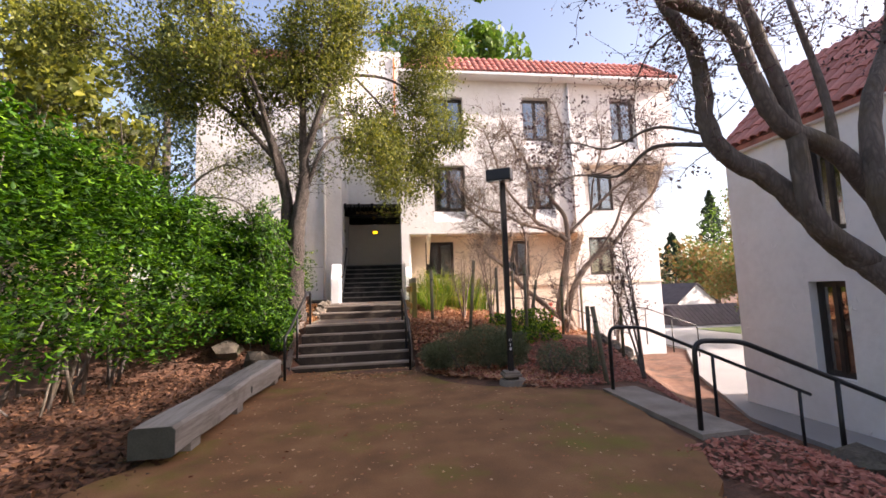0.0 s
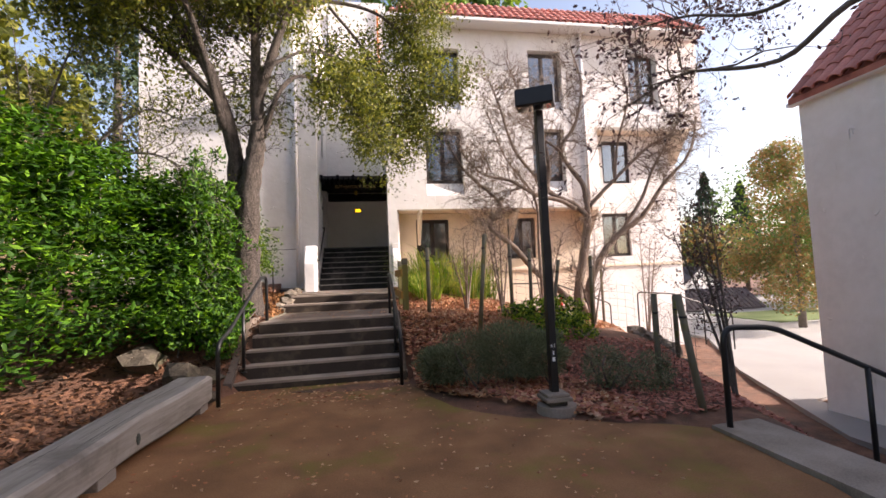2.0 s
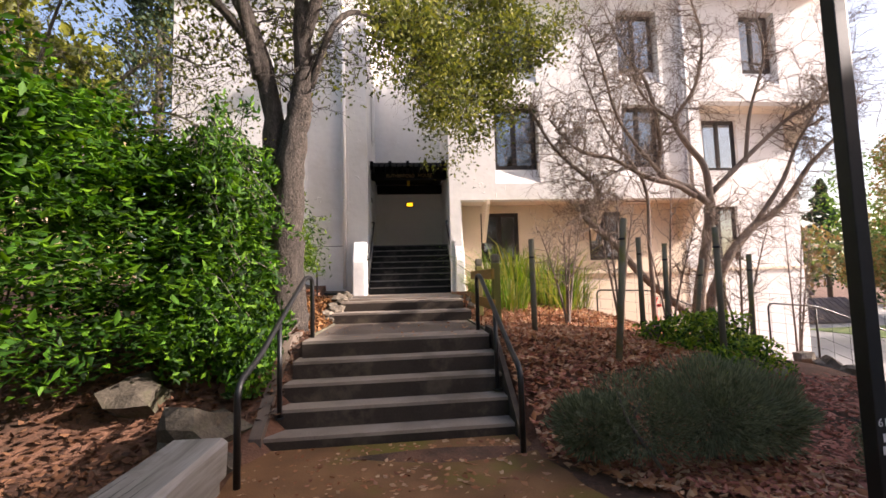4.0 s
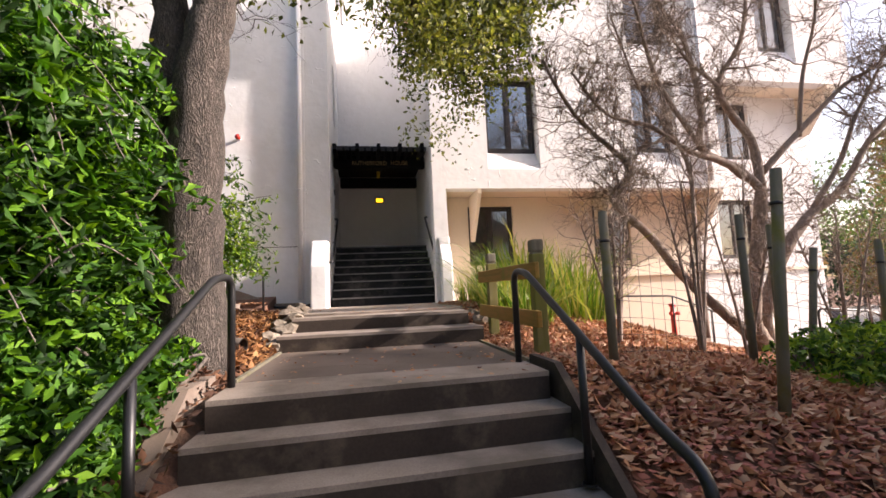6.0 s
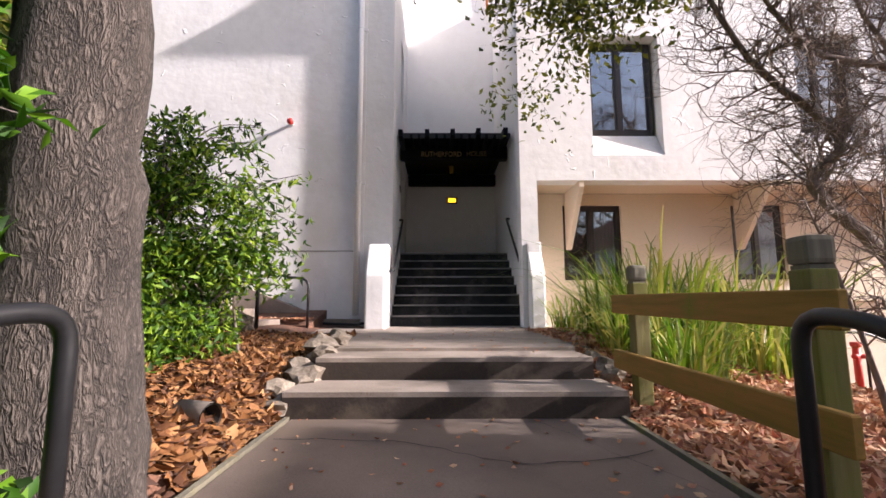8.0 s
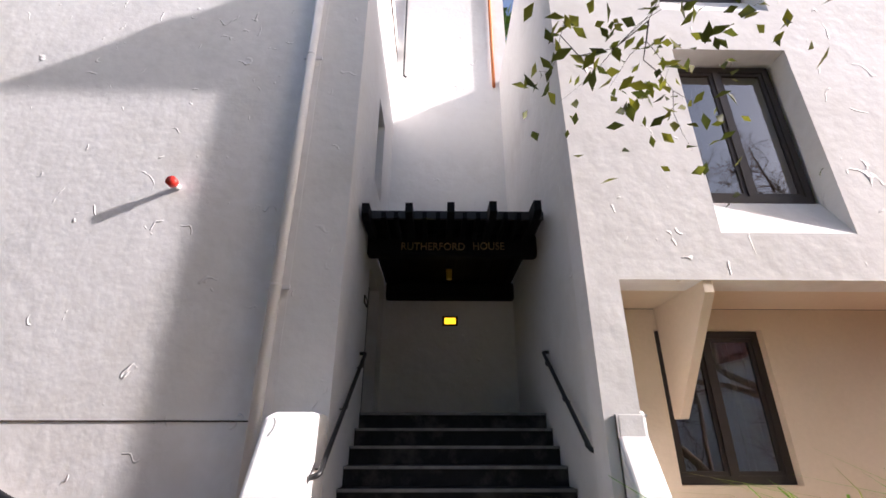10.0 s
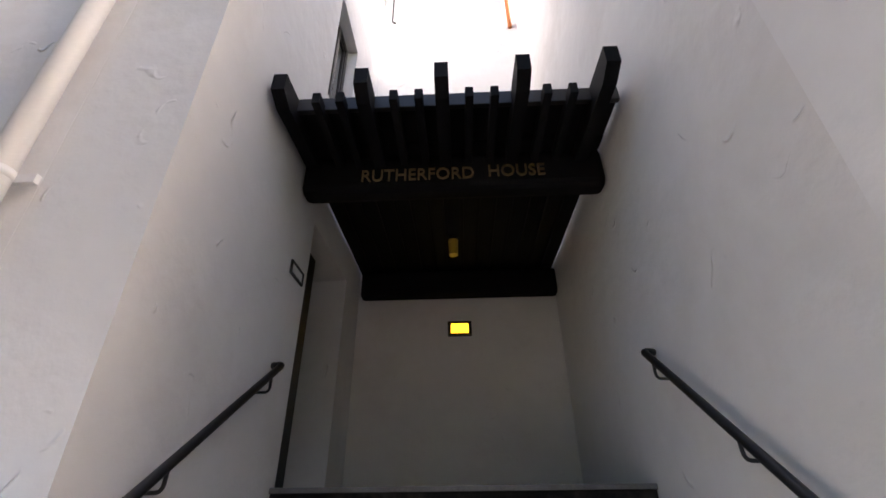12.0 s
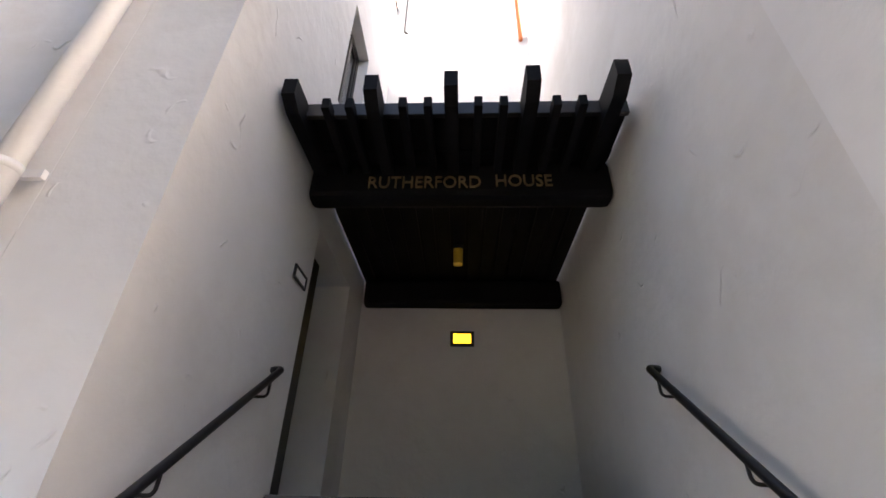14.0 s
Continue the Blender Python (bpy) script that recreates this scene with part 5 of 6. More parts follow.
def bare_tree():
    limbs = [
        ([(5.85, 13.2, -0.35), (5.6, 13.05, 0.2), (5.2, 12.85, 0.78), (5.44, 12.8, 2.0), (5.58, 12.8, 2.8)], 0.15, 0.09),
        ([(5.8, 13.2, 0.1), (4.9, 13.15, 0.85), (4.14, 13.0, 1.45), (3.62, 12.9, 2.03), (3.09, 12.8, 2.44), (2.98, 12.8, 2.69), (3.30, 12.8, 3.07), (2.70, 12.8, 3.66), (2.34, 12.75, 4.02), (1.95, 12.7, 4.7)], 0.085, 0.022),
        ([(5.58, 12.8, 2.75), (5.19, 12.8, 3.08), (4.56, 12.8, 3.42), (4.58, 12.75, 4.04), (4.36, 12.7, 5.16), (4.0, 12.7, 5.7), (3.6, 12.7, 6.6)], 0.075, 0.016),
        ([(5.22, 12.75, 2.95), (4.74, 12.6, 3.14), (4.11, 12.5, 3.26), (3.43, 12.4, 3.59), (2.75, 12.4, 3.76), (2.2, 12.3, 4.3)], 0.06, 0.016),
        ([(5.7, 13.1, 0.2), (5.5, 12.9, 0.85), (5.85, 12.8, 1.7), (6.44, 12.8, 2.33), (7.03, 12.75, 2.72), (7.69, 12.7, 3.57), (8.39, 12.6, 4.3), (8.7, 12.6, 5.2)], 0.12, 0.02),
        ([(5.58, 12.8, 2.8), (5.5, 12.8, 3.54), (5.14, 12.8, 4.05), (4.9, 12.7, 4.48), (5.29, 12.6, 5.12), (5.5, 12.6, 6.1), (5.3, 12.6, 7.0)], 0.075, 0.015),
        ([(5.6, 12.8, 3.0), (6.3, 12.7, 3.68), (7.19, 12.6, 4.46), (7.85, 12.5, 4.85), (8.4, 12.4, 5.6)], 0.055, 0.015),
        ([(6.44, 12.8, 2.33), (7.04, 12.7, 3.2), (7.33, 12.6, 3.92), (8.05, 12.5, 5.15), (8.2, 12.5, 6.3)], 0.05, 0.014),
        ([(4.56, 12.8, 3.42), (3.6, 12.4, 4.3), (3.2, 12.2, 5.3), (2.9, 12.1, 6.0)], 0.045, 0.014),
        ([(4.9, 12.7, 4.4), (4.2, 12.6, 4.9), (3.9, 12.6, 5.8)], 0.035, 0.013),
        ([(6.3, 12.7, 3.6), (6.4, 12.6, 4.6), (6.7, 12.5, 5.7), (6.6, 12.5, 6.6)], 0.04, 0.013),
        ([(4.16, 12.6, 0.5), (4.14, 12.6, 2.02), (4.1, 12.6, 3.18), (3.38, 12.5, 4.17), (2.93, 12.4, 5.27)], 0.045, 0.012)]
    tree("bare_tree", "leafless pale-barked tree with dense crooked twigs", limbs, BARK_PALE, None, seed=8, twig_len=0.70, twig_r=0.0120, depth=3, per=6, start=0.40, up=0.12, sides=10, spread=1.0)


bare_tree()


def near_tree():
    limbs = [
        ([(5.15, 3.1, -1.0), (5.05, 3.15, -0.2), (4.9, 3.3, 0.65), (4.5, 3.5, 1.32), (4.16, 3.65, 1.67), (3.79, 3.8, 2.23), (3.19, 3.9, 2.74), (3.08, 3.9, 3.6), (2.75, 3.9, 4.2), (2.3, 3.9, 5.0)], 0.16, 0.05),
        ([(5.0, 3.2, 0.3), (4.85, 3.4, 1.3), (4.66, 3.6, 2.0), (4.19, 3.6, 2.54), (3.63, 3.6, 2.8), (3.39, 3.6, 3.28), (3.2, 3.6, 3.72), (2.7, 3.6, 3.94), (2.0, 3.6, 4.3)], 0.12, 0.05),
        ([(4.35, 3.55, 1.5), (3.87, 3.6, 1.95), (3.75, 3.6, 2.86), (3.49, 3.6, 3.68), (3.3, 3.6, 4.2)], 0.10, 0.05),
        ([(4.9, 3.3, 0.8), (4.45, 3.45, 1.94), (4.5, 3.5, 2.93), (4.85, 3.5, 3.7), (5.0, 3.5, 4.6)], 0.11, 0.05),
        ([(4.19, 3.6, 2.5), (4.25, 3.7, 3.2), (4.1, 3.8, 4.2)], 0.05, 0.03),
        ([(3.19, 3.9, 2.70), (2.85, 4.35, 2.82), (2.62, 4.7, 2.60), (2.35, 5.2, 2.74), (2.1, 5.5, 2.62)], 0.026, 0.006),
        ([(3.16, 3.9, 2.8), (2.85, 4.3, 3.02), (2.55, 4.7, 2.92), (2.35, 5.1, 3.12), (2.2, 5.5, 3.25)], 0.02, 0.005),
        ([(2.9, 3.9, 3.9), (3.1, 4.6, 4.1), (3.2, 5.1, 3.95), (3.5, 5.6, 4.05), (3.7, 6.05, 3.8)], 0.013, 0.004),
        ([(3.08, 3.9, 3.5), (3.55, 4.6, 3.95), (3.7, 5.2, 3.8), (3.85, 5.6, 4.05), (3.6, 6.05, 3.75)], 0.012, 0.004)]
    tree("crape_tree", "dark smooth-limbed tree with seed-tipped bare twigs", limbs, BARK_DARK, SEED_TIP, 0.042, 3, 0.03, seed=12, twig_len=0.6, twig_r=0.007, depth=2, per=4, start=0.64, up=0.25, sides=14)


near_tree()


def sapling(x, y, h, seed, stems=4, lean=0.35, bark=BARK_PALE, leaf=None, label="slender bare sapling with several thin stems", z=None):
    r = random.Random(seed)
    g = float(height(x, y)) - 0.05 if z is None else z
    limbs = []
    for i in range(stems):
        dx, dy = r.uniform(-lean, lean), r.uniform(-lean, lean) * 0.6
        k = h * r.uniform(0.75, 1.1)
        limbs.append(([(x, y, g), (x + dx * 0.35, y + dy * 0.3, g + k * 0.35), (x + dx * 0.8, y + dy * 0.7, g + k * 0.7), (x + dx * 1.3, y + dy, g + k)], 0.022, 0.006))
    tree("sapling", label, limbs, bark, leaf, 0.036, 2, 0.05, seed=seed, twig_len=0.35, twig_r=0.006, depth=2, per=3, start=0.4, up=0.5, category="sapling", group="bank saplings")


for sx, sy, sh, ss in ((2.6, 10.8, 2.0, 21), (3.7, 11.4, 2.4, 22), (2.0, 11.3, 1.7, 23), (4.6, 11.0, 2.0, 24), (6.6, 12.2, 2.6, 26)):
    sapling(sx, sy, sh, ss)
sapling(4.15, 6.95, 2.3, 25, 4, 0.4, BARK_DARK, SEED_TIP, "dark-twigged young tree with a few withered leaves")


def blob_leaves(name, label, blobs, n, size, mat, seed, category="shrub", at=None, stems=None, ratio=0.45, droop=0.2, shell=0.25, bark=BARK_DARK, stem_r=0.012, part_name="foliage", flat=0.0, gaps=0.0):
    """A shrub: leaves over and inside uneven rounded masses (x, y, z, rx, ry, rz), on stems from the ground."""
    rng = np.random.default_rng(seed)
    b = np.array(blobs, float)
    wgt = b[:, 3] * b[:, 4] + b[:, 3] * b[:, 5] + b[:, 4] * b[:, 5]
    pick = rng.choice(len(b), n, p=wgt / wgt.sum())
    d = rng.normal(size=(n, 3))
    d /= np.linalg.norm(d, axis=1)[:, None]
    rad = 1 - np.abs(rng.normal(0, shell, n))
    bump = 1 + 0.13 * np.sin(d[:, 0] * 7 + pick * 1.7) * np.sin(d[:, 1] * 6 + pick) + 0.10 * np.sin(d[:, 2] * 9 + pick * 0.7)
    c = b[pick, :3] + d * b[pick, 3:] * (rad * bump)[:, None]
    if gaps:
        w = np.sin(c[:, 0] * 5.1 + 2.3 * np.sin(c[:, 2] * 2.9)) * np.sin(c[:, 1] * 4.3 + 1.9 * np.sin(c[:, 0] * 3.1)) + 0.8 * np.sin(c[:, 2] * 9.7 + c[:, 1] * 3.7 + 1.5 * np.sin(c[:, 1] * 7.3))
        c = c[(w > -gaps) | (rad < 0.62)]
    c = c[c[:, 2] > height(c[:, 0], c[:, 1]) + 0.03]
    base = at or (float(b[0, 0]), float(b[0, 1]), float(height(b[0, 0], b[0, 1])))
    t = thing(name, label, category, at=base)
    leaf_mesh(part_name, c - np.array(base), size, mat, t, kind="stuff", seed=seed, ratio=ratio, droop=droop, flat=flat)
    v, f = [], []
    r = random.Random(seed)
    for i in range(stems or len(blobs) * 3):
        q = b[r.randrange(len(b))]
        foot = Vector((q[0] + r.uniform(-0.4, 0.4) * q[3], q[1] + r.uniform(-0.4, 0.4) * q[4], 0))
        foot.z = float(height(foot.x, foot.y)) - 0.05
        head = Vector((q[0] + r.uniform(-0.8, 0.8) * q[3], q[1] + r.uniform(-0.8, 0.8) * q[4], q[2] + r.uniform(0, 0.7) * q[5]))
        mid = (foot + head) / 2 + Vector((r.uniform(-0.15, 0.15), r.uniform(-0.15, 0.15), 0.1))
        tube_into(v, f, [p - Vector(base) for p in smoothed([foot, mid, head], 4)], [stem_r * (1.3 - k / 12) for k in range(9)], 5)
    mesh_of("brushwood", v, f, bark, t, kind="stuff")
    return t


def hedge():
    r = random.Random(31)
    blobs = []
    y = 0.6
    while y < 10.3:
        s = (y - 0.6) / 10.4
        face = -3.35 + 1.2 * smoothstep(0.45, 0.95, s)
        top = 4.75 - 1.60 * s - 0.35 * smoothstep(0.85, 1.0, s)
        for k in range(5):
            z = 1.12 + (top - 1.67) * k / 4
            w = r.uniform(0.6, 0.85)
            z += 0.35 * float(smoothstep(0.7, 1.0, s)) * (k == 0)
            blobs.append((face - w - 0.2 * k * (1 - 0.4 * s) + r.uniform(-0.15, 0.1), y + r.uniform(-0.3, 0.3), z + r.uniform(-0.1, 0.1), w, 0.75, 0.62))
        blobs.append((face - 2.0, y, top - 0.6, 1.0, 0.9, 0.8))
        blobs.append((face - 3.3, y, top - 0.3, 1.1, 0.9, 0.9))
        y += 0.85
    # the tall end against the oak
    for x, yy, z, w, h in ((-2.55, 9.0, 1.5, 0.5, 0.6), (-2.5, 9.35, 2.35, 0.5, 0.55), (-2.6, 9.3, 2.6, 0.45, 0.5), (-3.1, 9.2, 2.5, 0.7, 0.65), (-3.3, 9.8, 2.55, 0.8, 0.65), (-3.9, 9.4, 2.7, 0.9, 0.7), (-2.75, 10.1, 1.6, 0.4, 0.8), (-2.75, 10.2, 2.6, 0.35, 0.7), (-3.2, 10.6, 2.3, 0.6, 0.8), (-2.3, 9.55, 1.75, 0.26, 0.5), (-2.15, 9.65, 1.75, 0.28, 0.5), (-2.6, 8.75, 1.15, 0.45, 0.4)):
        blobs.append((x, yy, z, w, 0.5, h))
    t = blob_leaves("hedge", "dense bright green hedge of pointed leaves over leaf mulch", blobs, 195000, 0.105, LEAF_HEDGE, 32, "hedge", at=(-4.2, 6.0, 0.0), stems=8, ratio=0.42, shell=0.26, flat=0.55, droop=0.12, gaps=0.2)
    # a dim woody inside, so that no daylight comes through the middle
    v, f = [], []
    for i in range(60):
        x, yy = r.uniform(-5.2, -4.0), r.uniform(0.5, 10.5)
        p = Vector((x, yy, 0.0)) - Vector((-4.2, 6.0, 0.0))
        tube_into(v, f, [p, p + Vector((r.uniform(-0.3, 0.5), r.uniform(-0.4, 0.4), r.uniform(1.2, 2.2)))], [0.03, 0.01], 5)
    mesh_of("brushwood", v, f, BARK_DARK, t, kind="stuff")


hedge()
blob_leaves("bush", "arching green bush beside the oak trunk", [(-3.3, 12.5, 1.6, 0.75, 0.7, 0.8), (-2.74, 12.45, 1.5, 0.46, 0.5, 0.55), (-3.55, 12.5, 2.45, 0.65, 0.6, 0.6), (-2.6, 12.2, 1.2, 0.32, 0.4, 0.3), (-4.2, 12.6, 1.9, 0.8, 0.7, 0.9), (-2.9, 11.9, 1.15, 0.4, 0.4, 0.3), (-3.05, 12.4, 2.2, 0.4, 0.45, 0.5), (-3.1, 12.45, 2.75, 0.42, 0.4, 0.42), (-2.38, 12.5, 1.95, 0.30, 0.4, 0.5)], 20500, 0.075, LEAF_BUSH, 41, ratio=0.36, gaps=0.5)


blob_leaves("bush", "green leafy shoots climbing over the oak trunk", [(-2.32, 9.86, 1.3, 0.44, 0.16, 0.5), (-2.32, 9.86, 2.0, 0.46, 0.16, 0.5), (-2.38, 9.86, 2.7, 0.42, 0.16, 0.45), (-2.25, 9.75, 0.95, 0.36, 0.22, 0.25), (-2.7, 9.8, 1.8, 0.4, 0.3, 0.8)], 9500, 0.09, LEAF_HEDGE, 49, ratio=0.42, gaps=0.4)


def sprays(label, base, n, x, y, z, reach, rise, mat, seed, size=0.085):
    """Long arching shoots with leaves along them, sprung from the box x, y, z towards the open side."""
    r = random.Random(seed)
    o = Vector(base)
    t = thing("leafy_shoots", label, "shrub", "arching shoots", at=base)
    v, f, c = [], [], []
    for i in range(n):
        s = Vector((r.uniform(*x), r.uniform(*y), r.uniform(*z)))
        e = s + Vector((r.uniform(*reach), r.uniform(-0.4, 0.3), r.uniform(*rise)))
        m = (s + e) / 2 + Vector((0, 0, r.uniform(0.12, 0.32)))
        line = smoothed([s, m, e], 7)
        tube_into(v, f, [p - o for p in line], [0.007 - 0.0003 * k for k in range(len(line))], 4)
        for p in line[3:]:
            for _ in range(4):
                c.append(tuple(p + Vector((r.gauss(0, 0.05), r.gauss(0, 0.05), r.gauss(-0.03, 0.04))) - o))
    mesh_of("stem", v, f, BARK_DARK, t, kind="stuff")
    leaf_mesh("foliage", c, size, mat, t, kind="stuff", seed=seed + 1, ratio=0.34, droop=0.45)


sprays("long arching leafy shoots of the green bush", (-2.8, 12.6, 0.9), 64, (-3.35, -2.65), (12.2, 12.8), (1.2, 2.75), (0.3, 1.0), (-0.15, 0.5), LEAF_BUSH, 43)
sprays("hanging green shoots of the hedge against the oak", (-2.6, 9.3, 0.7), 70, (-2.75, -2.3), (9.0, 9.75), (1.0, 3.1), (0.15, 0.62), (-0.35, 0.25), LEAF_HEDGE, 47, 0.09)
blob_leaves("bush", "leafy undergrowth at the foot of the oak", [(-2.2, 9.4, 1.08, 0.35, 0.35, 0.3), (-2.75, 10.0, 1.4, 0.5, 0.7, 0.8), (-2.05, 9.0, 0.80, 0.26, 0.3, 0.28), (-2.45, 9.0, 0.9, 0.4, 0.4, 0.4), (-2.4, 9.75, 1.3, 0.25, 0.3, 0.45), (-1.88, 9.55, 0.98, 0.14, 0.2, 0.12), (-2.5, 9.85, 1.0, 0.3, 0.4, 0.35), (-2.35, 9.9, 1.75, 0.22, 0.25, 0.6), (-2.75, 9.5, 0.8, 0.4, 0.5, 0.3), (-1.95, 8.95, 0.55, 0.2, 0.35, 0.22), (-2.0, 9.35, 0.85, 0.25, 0.3, 0.22), (-1.92, 9.15, 0.72, 0.17, 0.4, 0.16), (-1.88, 9.7, 0.97, 0.13, 0.3, 0.15)], 18000, 0.075, LEAF_HEDGE, 46)
blob_leaves("sage_shrub", "low grey-green shrub beside the lamp post", [(1.2, 7.75, 0.36, 0.45, 0.38, 0.32), (1.7, 7.7, 0.42, 0.48, 0.42, 0.36), (2.1, 7.8, 0.34, 0.42, 0.38, 0.30), (0.9, 7.9, 0.28, 0.32, 0.3, 0.24)], 20000, 0.055, LEAF_SAGE, 51, ratio=0.16, droop=-0.6)
blob_leaves("dark_shrub", "small dark twiggy shrub by the handrail", [(2.75, 7.3, 0.22, 0.30, 0.25, 0.26), (3.2, 7.1, 0.15, 0.28, 0.25, 0.26)], 3500, 0.05, LEAF_SAGE, 53, ratio=0.2, droop=-0.4)
blob_leaves("green_shrub", "green leafy weeds among the fence stakes", [(2.75, 9.0, 0.40, 0.3, 0.3, 0.22), (2.95, 9.7, 0.6, 0.45, 0.4, 0.36), (3.5, 10.0, 0.55, 0.45, 0.4, 0.4), (2.5, 9.6, 0.62, 0.35, 0.3, 0.28), (3.3, 9.3, 0.4, 0.4, 0.35, 0.32)], 6500, 0.065, LEAF_BUSH, 55)


def strap_grass(x, y, spread, n, h, seed, label="tall arching strap-leaved grass clump in sun"):
    rng = random.Random(seed)
    t = thing("grass_clump", label, "grass", "strap grass clumps", at=(x, y, float(height(x, y))))
    b0 = Vector(t.location)
    v, f = [], []
    for i in range(int(n * 0.75)):
        a, d = rng.uniform(0, 6.283), spread * math.sqrt(rng.random())
        p = Vector((x + d * math.cos(a), y + d * math.sin(a), 0))
        p.z = float(height(p.x, p.y)) - 0.02
        o = Vector((math.cos(a) + rng.gauss(0, 0.6), math.sin(a) + rng.gauss(0, 0.6), 0)) * rng.uniform(0.05, 1.05) * h
        k = h * rng.uniform(0.4, 1.15)
        w = rng.uniform(0.006, 0.014)
        side = Vector((-o.y, o.x, 0)).normalized() * w
        pts = [p, p + o * 0.18 + Vector((0, 0, k * 0.5)), p + o * 0.55 + Vector((0, 0, k * 0.85)), p + o + Vector((0, 0, k * rng.uniform(0.7, 1.0)))]
        q = len(v)
        for j, c in enumerate(pts):
            s = side * (1.0, 0.9, 0.6, 0.1)[j]
            v += [c - s - b0, c + s - b0]
        f += [(q, q + 1, q + 3, q + 2), (q + 2, q + 3, q + 5, q + 4), (q + 4, q + 5, q + 7, q + 6)]
    mesh_of("tuft", v, f, GRASS, t, kind="stuff")


for gx, gy, sp, gn, gh, gs in ((1.2, 14.9, 0.25, 130, 0.55, 61), (1.35, 13.9, 0.32, 260, 0.85, 62), (1.7, 13.2, 0.5, 420, 1.1, 63), (1.9, 14.4, 0.5, 380, 1.05, 64), (2.4, 13.0, 0.45, 340, 1.05, 65), (2.9, 13.9, 0.5, 320, 1.0, 66), (1.05, 12.7, 0.25, 260, 0.55, 67), (1.3, 12.2, 0.3, 260, 0.6, 68)):
    strap_grass(gx, gy, sp, gn, gh, gs)


# ---- fallen leaves ----
def litter(name, label, n, region, size, mat, seed, lift=0.02, surface_z=None, ratio=0.55, flat=0.75):
    rng = np.random.default_rng(seed)
    x = rng.uniform(region[0], region[1], n)
    y = rng.uniform(region[2], region[3], n)
    z = height(x, y) if surface_z is None else np.full(n, surface_z)
    ok = region[4](x, y) if len(region) > 4 else np.ones(n, bool)
    c = np.stack([x, y, z + lift + rng.uniform(0, 0.03, n) * (surface_z is None)], 1)[ok]
    ob = leaf_mesh(name, c, size, mat, None, kind="stuff", seed=seed, ratio=ratio, flat=flat)
    return tagged(ob, label, "leaves")


def off_path(x, y):
    return ~((x > -1.66) & (x < 0.55) & (y > 8.4)) & ~((x > -1.9) & (x < 0.6) & (y < 8.7))


litter("fallen_leaves", "dry brown fallen leaves heaped on the bank", 30000, (0.5, 6.5, 8.0, 14.8, lambda x, y: off_path(x, y) & (x - 0.5 < 1.6 + (y - 8) * 0.9)), 0.085, LEAF_FALLEN, 71, flat=0.6)
litter("fallen_leaves", "dense brown leaf litter beside the landing", 6000, (0.5, 2.6, 9.0, 12.6), 0.105, LEAF_FALLEN, 72, ratio=0.42, flat=0.55)
litter("fallen_leaves", "brown leaf litter coloured darker for shade under the hedge", 9000, (-5.0, -1.9, 2.6, 9.5), 0.075, LEAF_SHADED, 73)
litter("fallen_leaves", "brown leaf litter round the oak foot", 4500, (-2.9, -1.62, 10.5, 13.9), 0.09, LEAF_ORANGE, 74, flat=0.6)
litter("fallen_leaves", "leaf litter coloured dark for shade round the oak and bush", 5000, (-3.6, -1.62, 8.6, 13.9), 0.065, LEAF_SHADED, 84, ratio=0.42, flat=0.65)
litter("bark_chips", "red-brown bark chips on the bed", 15000, (0.6, 5.6, 4.8, 9.2, lambda x, y: (y > 6.15 + 1.2 * (2.3 - x) * (x < 2.3)) & (x < 5.2)), 0.06, LEAF_RED, 75)
litter("bark_chips", "red-brown bark chips beside the side stairs", 6000, (2.3, 4.6, 0.6, 3.7, lambda x, y: x > 2.35 + 0.1 * np.sin(y * 3)), 0.06, LEAF_RED, 76)
litter("fallen_leaves", "pale dry leaves before the low shrub", 2200, (0.55, 2.7, 6.3, 7.9, lambda x, y: y > 6.2 + 1.1 * (2.2 - x) * (x < 2.2)), 0.085, LEAF_FALLEN, 83)
litter("leaf_bits", "scattered pale leaf bits on the asphalt yard", 1500, (-1.8, 2.2, 0.6, 8.4, lambda x, y: x < 2.1 - 0.9 * (y > 6.3)), 0.035, LEAF_FALLEN, 77, 0.006, 0.0, 0.6, 0.95)
litter("leaf_bits", "leaf litter drifted against the garden steps", 260, (-1.7, 0.5, 7.6, 8.5), 0.06, LEAF_FALLEN, 78, 0.008, 0.0, 0.6, 0.9)
litter("leaf_bits", "scattered leaf bits on the landing", 110, (-1.5, 0.4, 9.5, 11.5), 0.04, LEAF_FALLEN, 79, 0.008, 0.785, 0.6, 0.9)
litter("leaf_bits", "scattered leaf bits on the forecourt", 90, (-1.5, 0.6, 12.0, 15.5), 0.035, LEAF_FALLEN, 80, 0.008, 1.125, 0.6, 0.95)
litter("dry_straw", "dry golden straw at the foot of the grass", 1200, (0.85, 2.2, 12.4, 15.4), 0.13, GRASS, 81, 0.03, None, 0.12, 0.8)
litter("fallen_leaves", "golden leaf litter against the west wall", 2200, (-5.1, -2.6, 15.25, 16.2), 0.07, LEAF_FALLEN, 82, 0.10, 1.18)


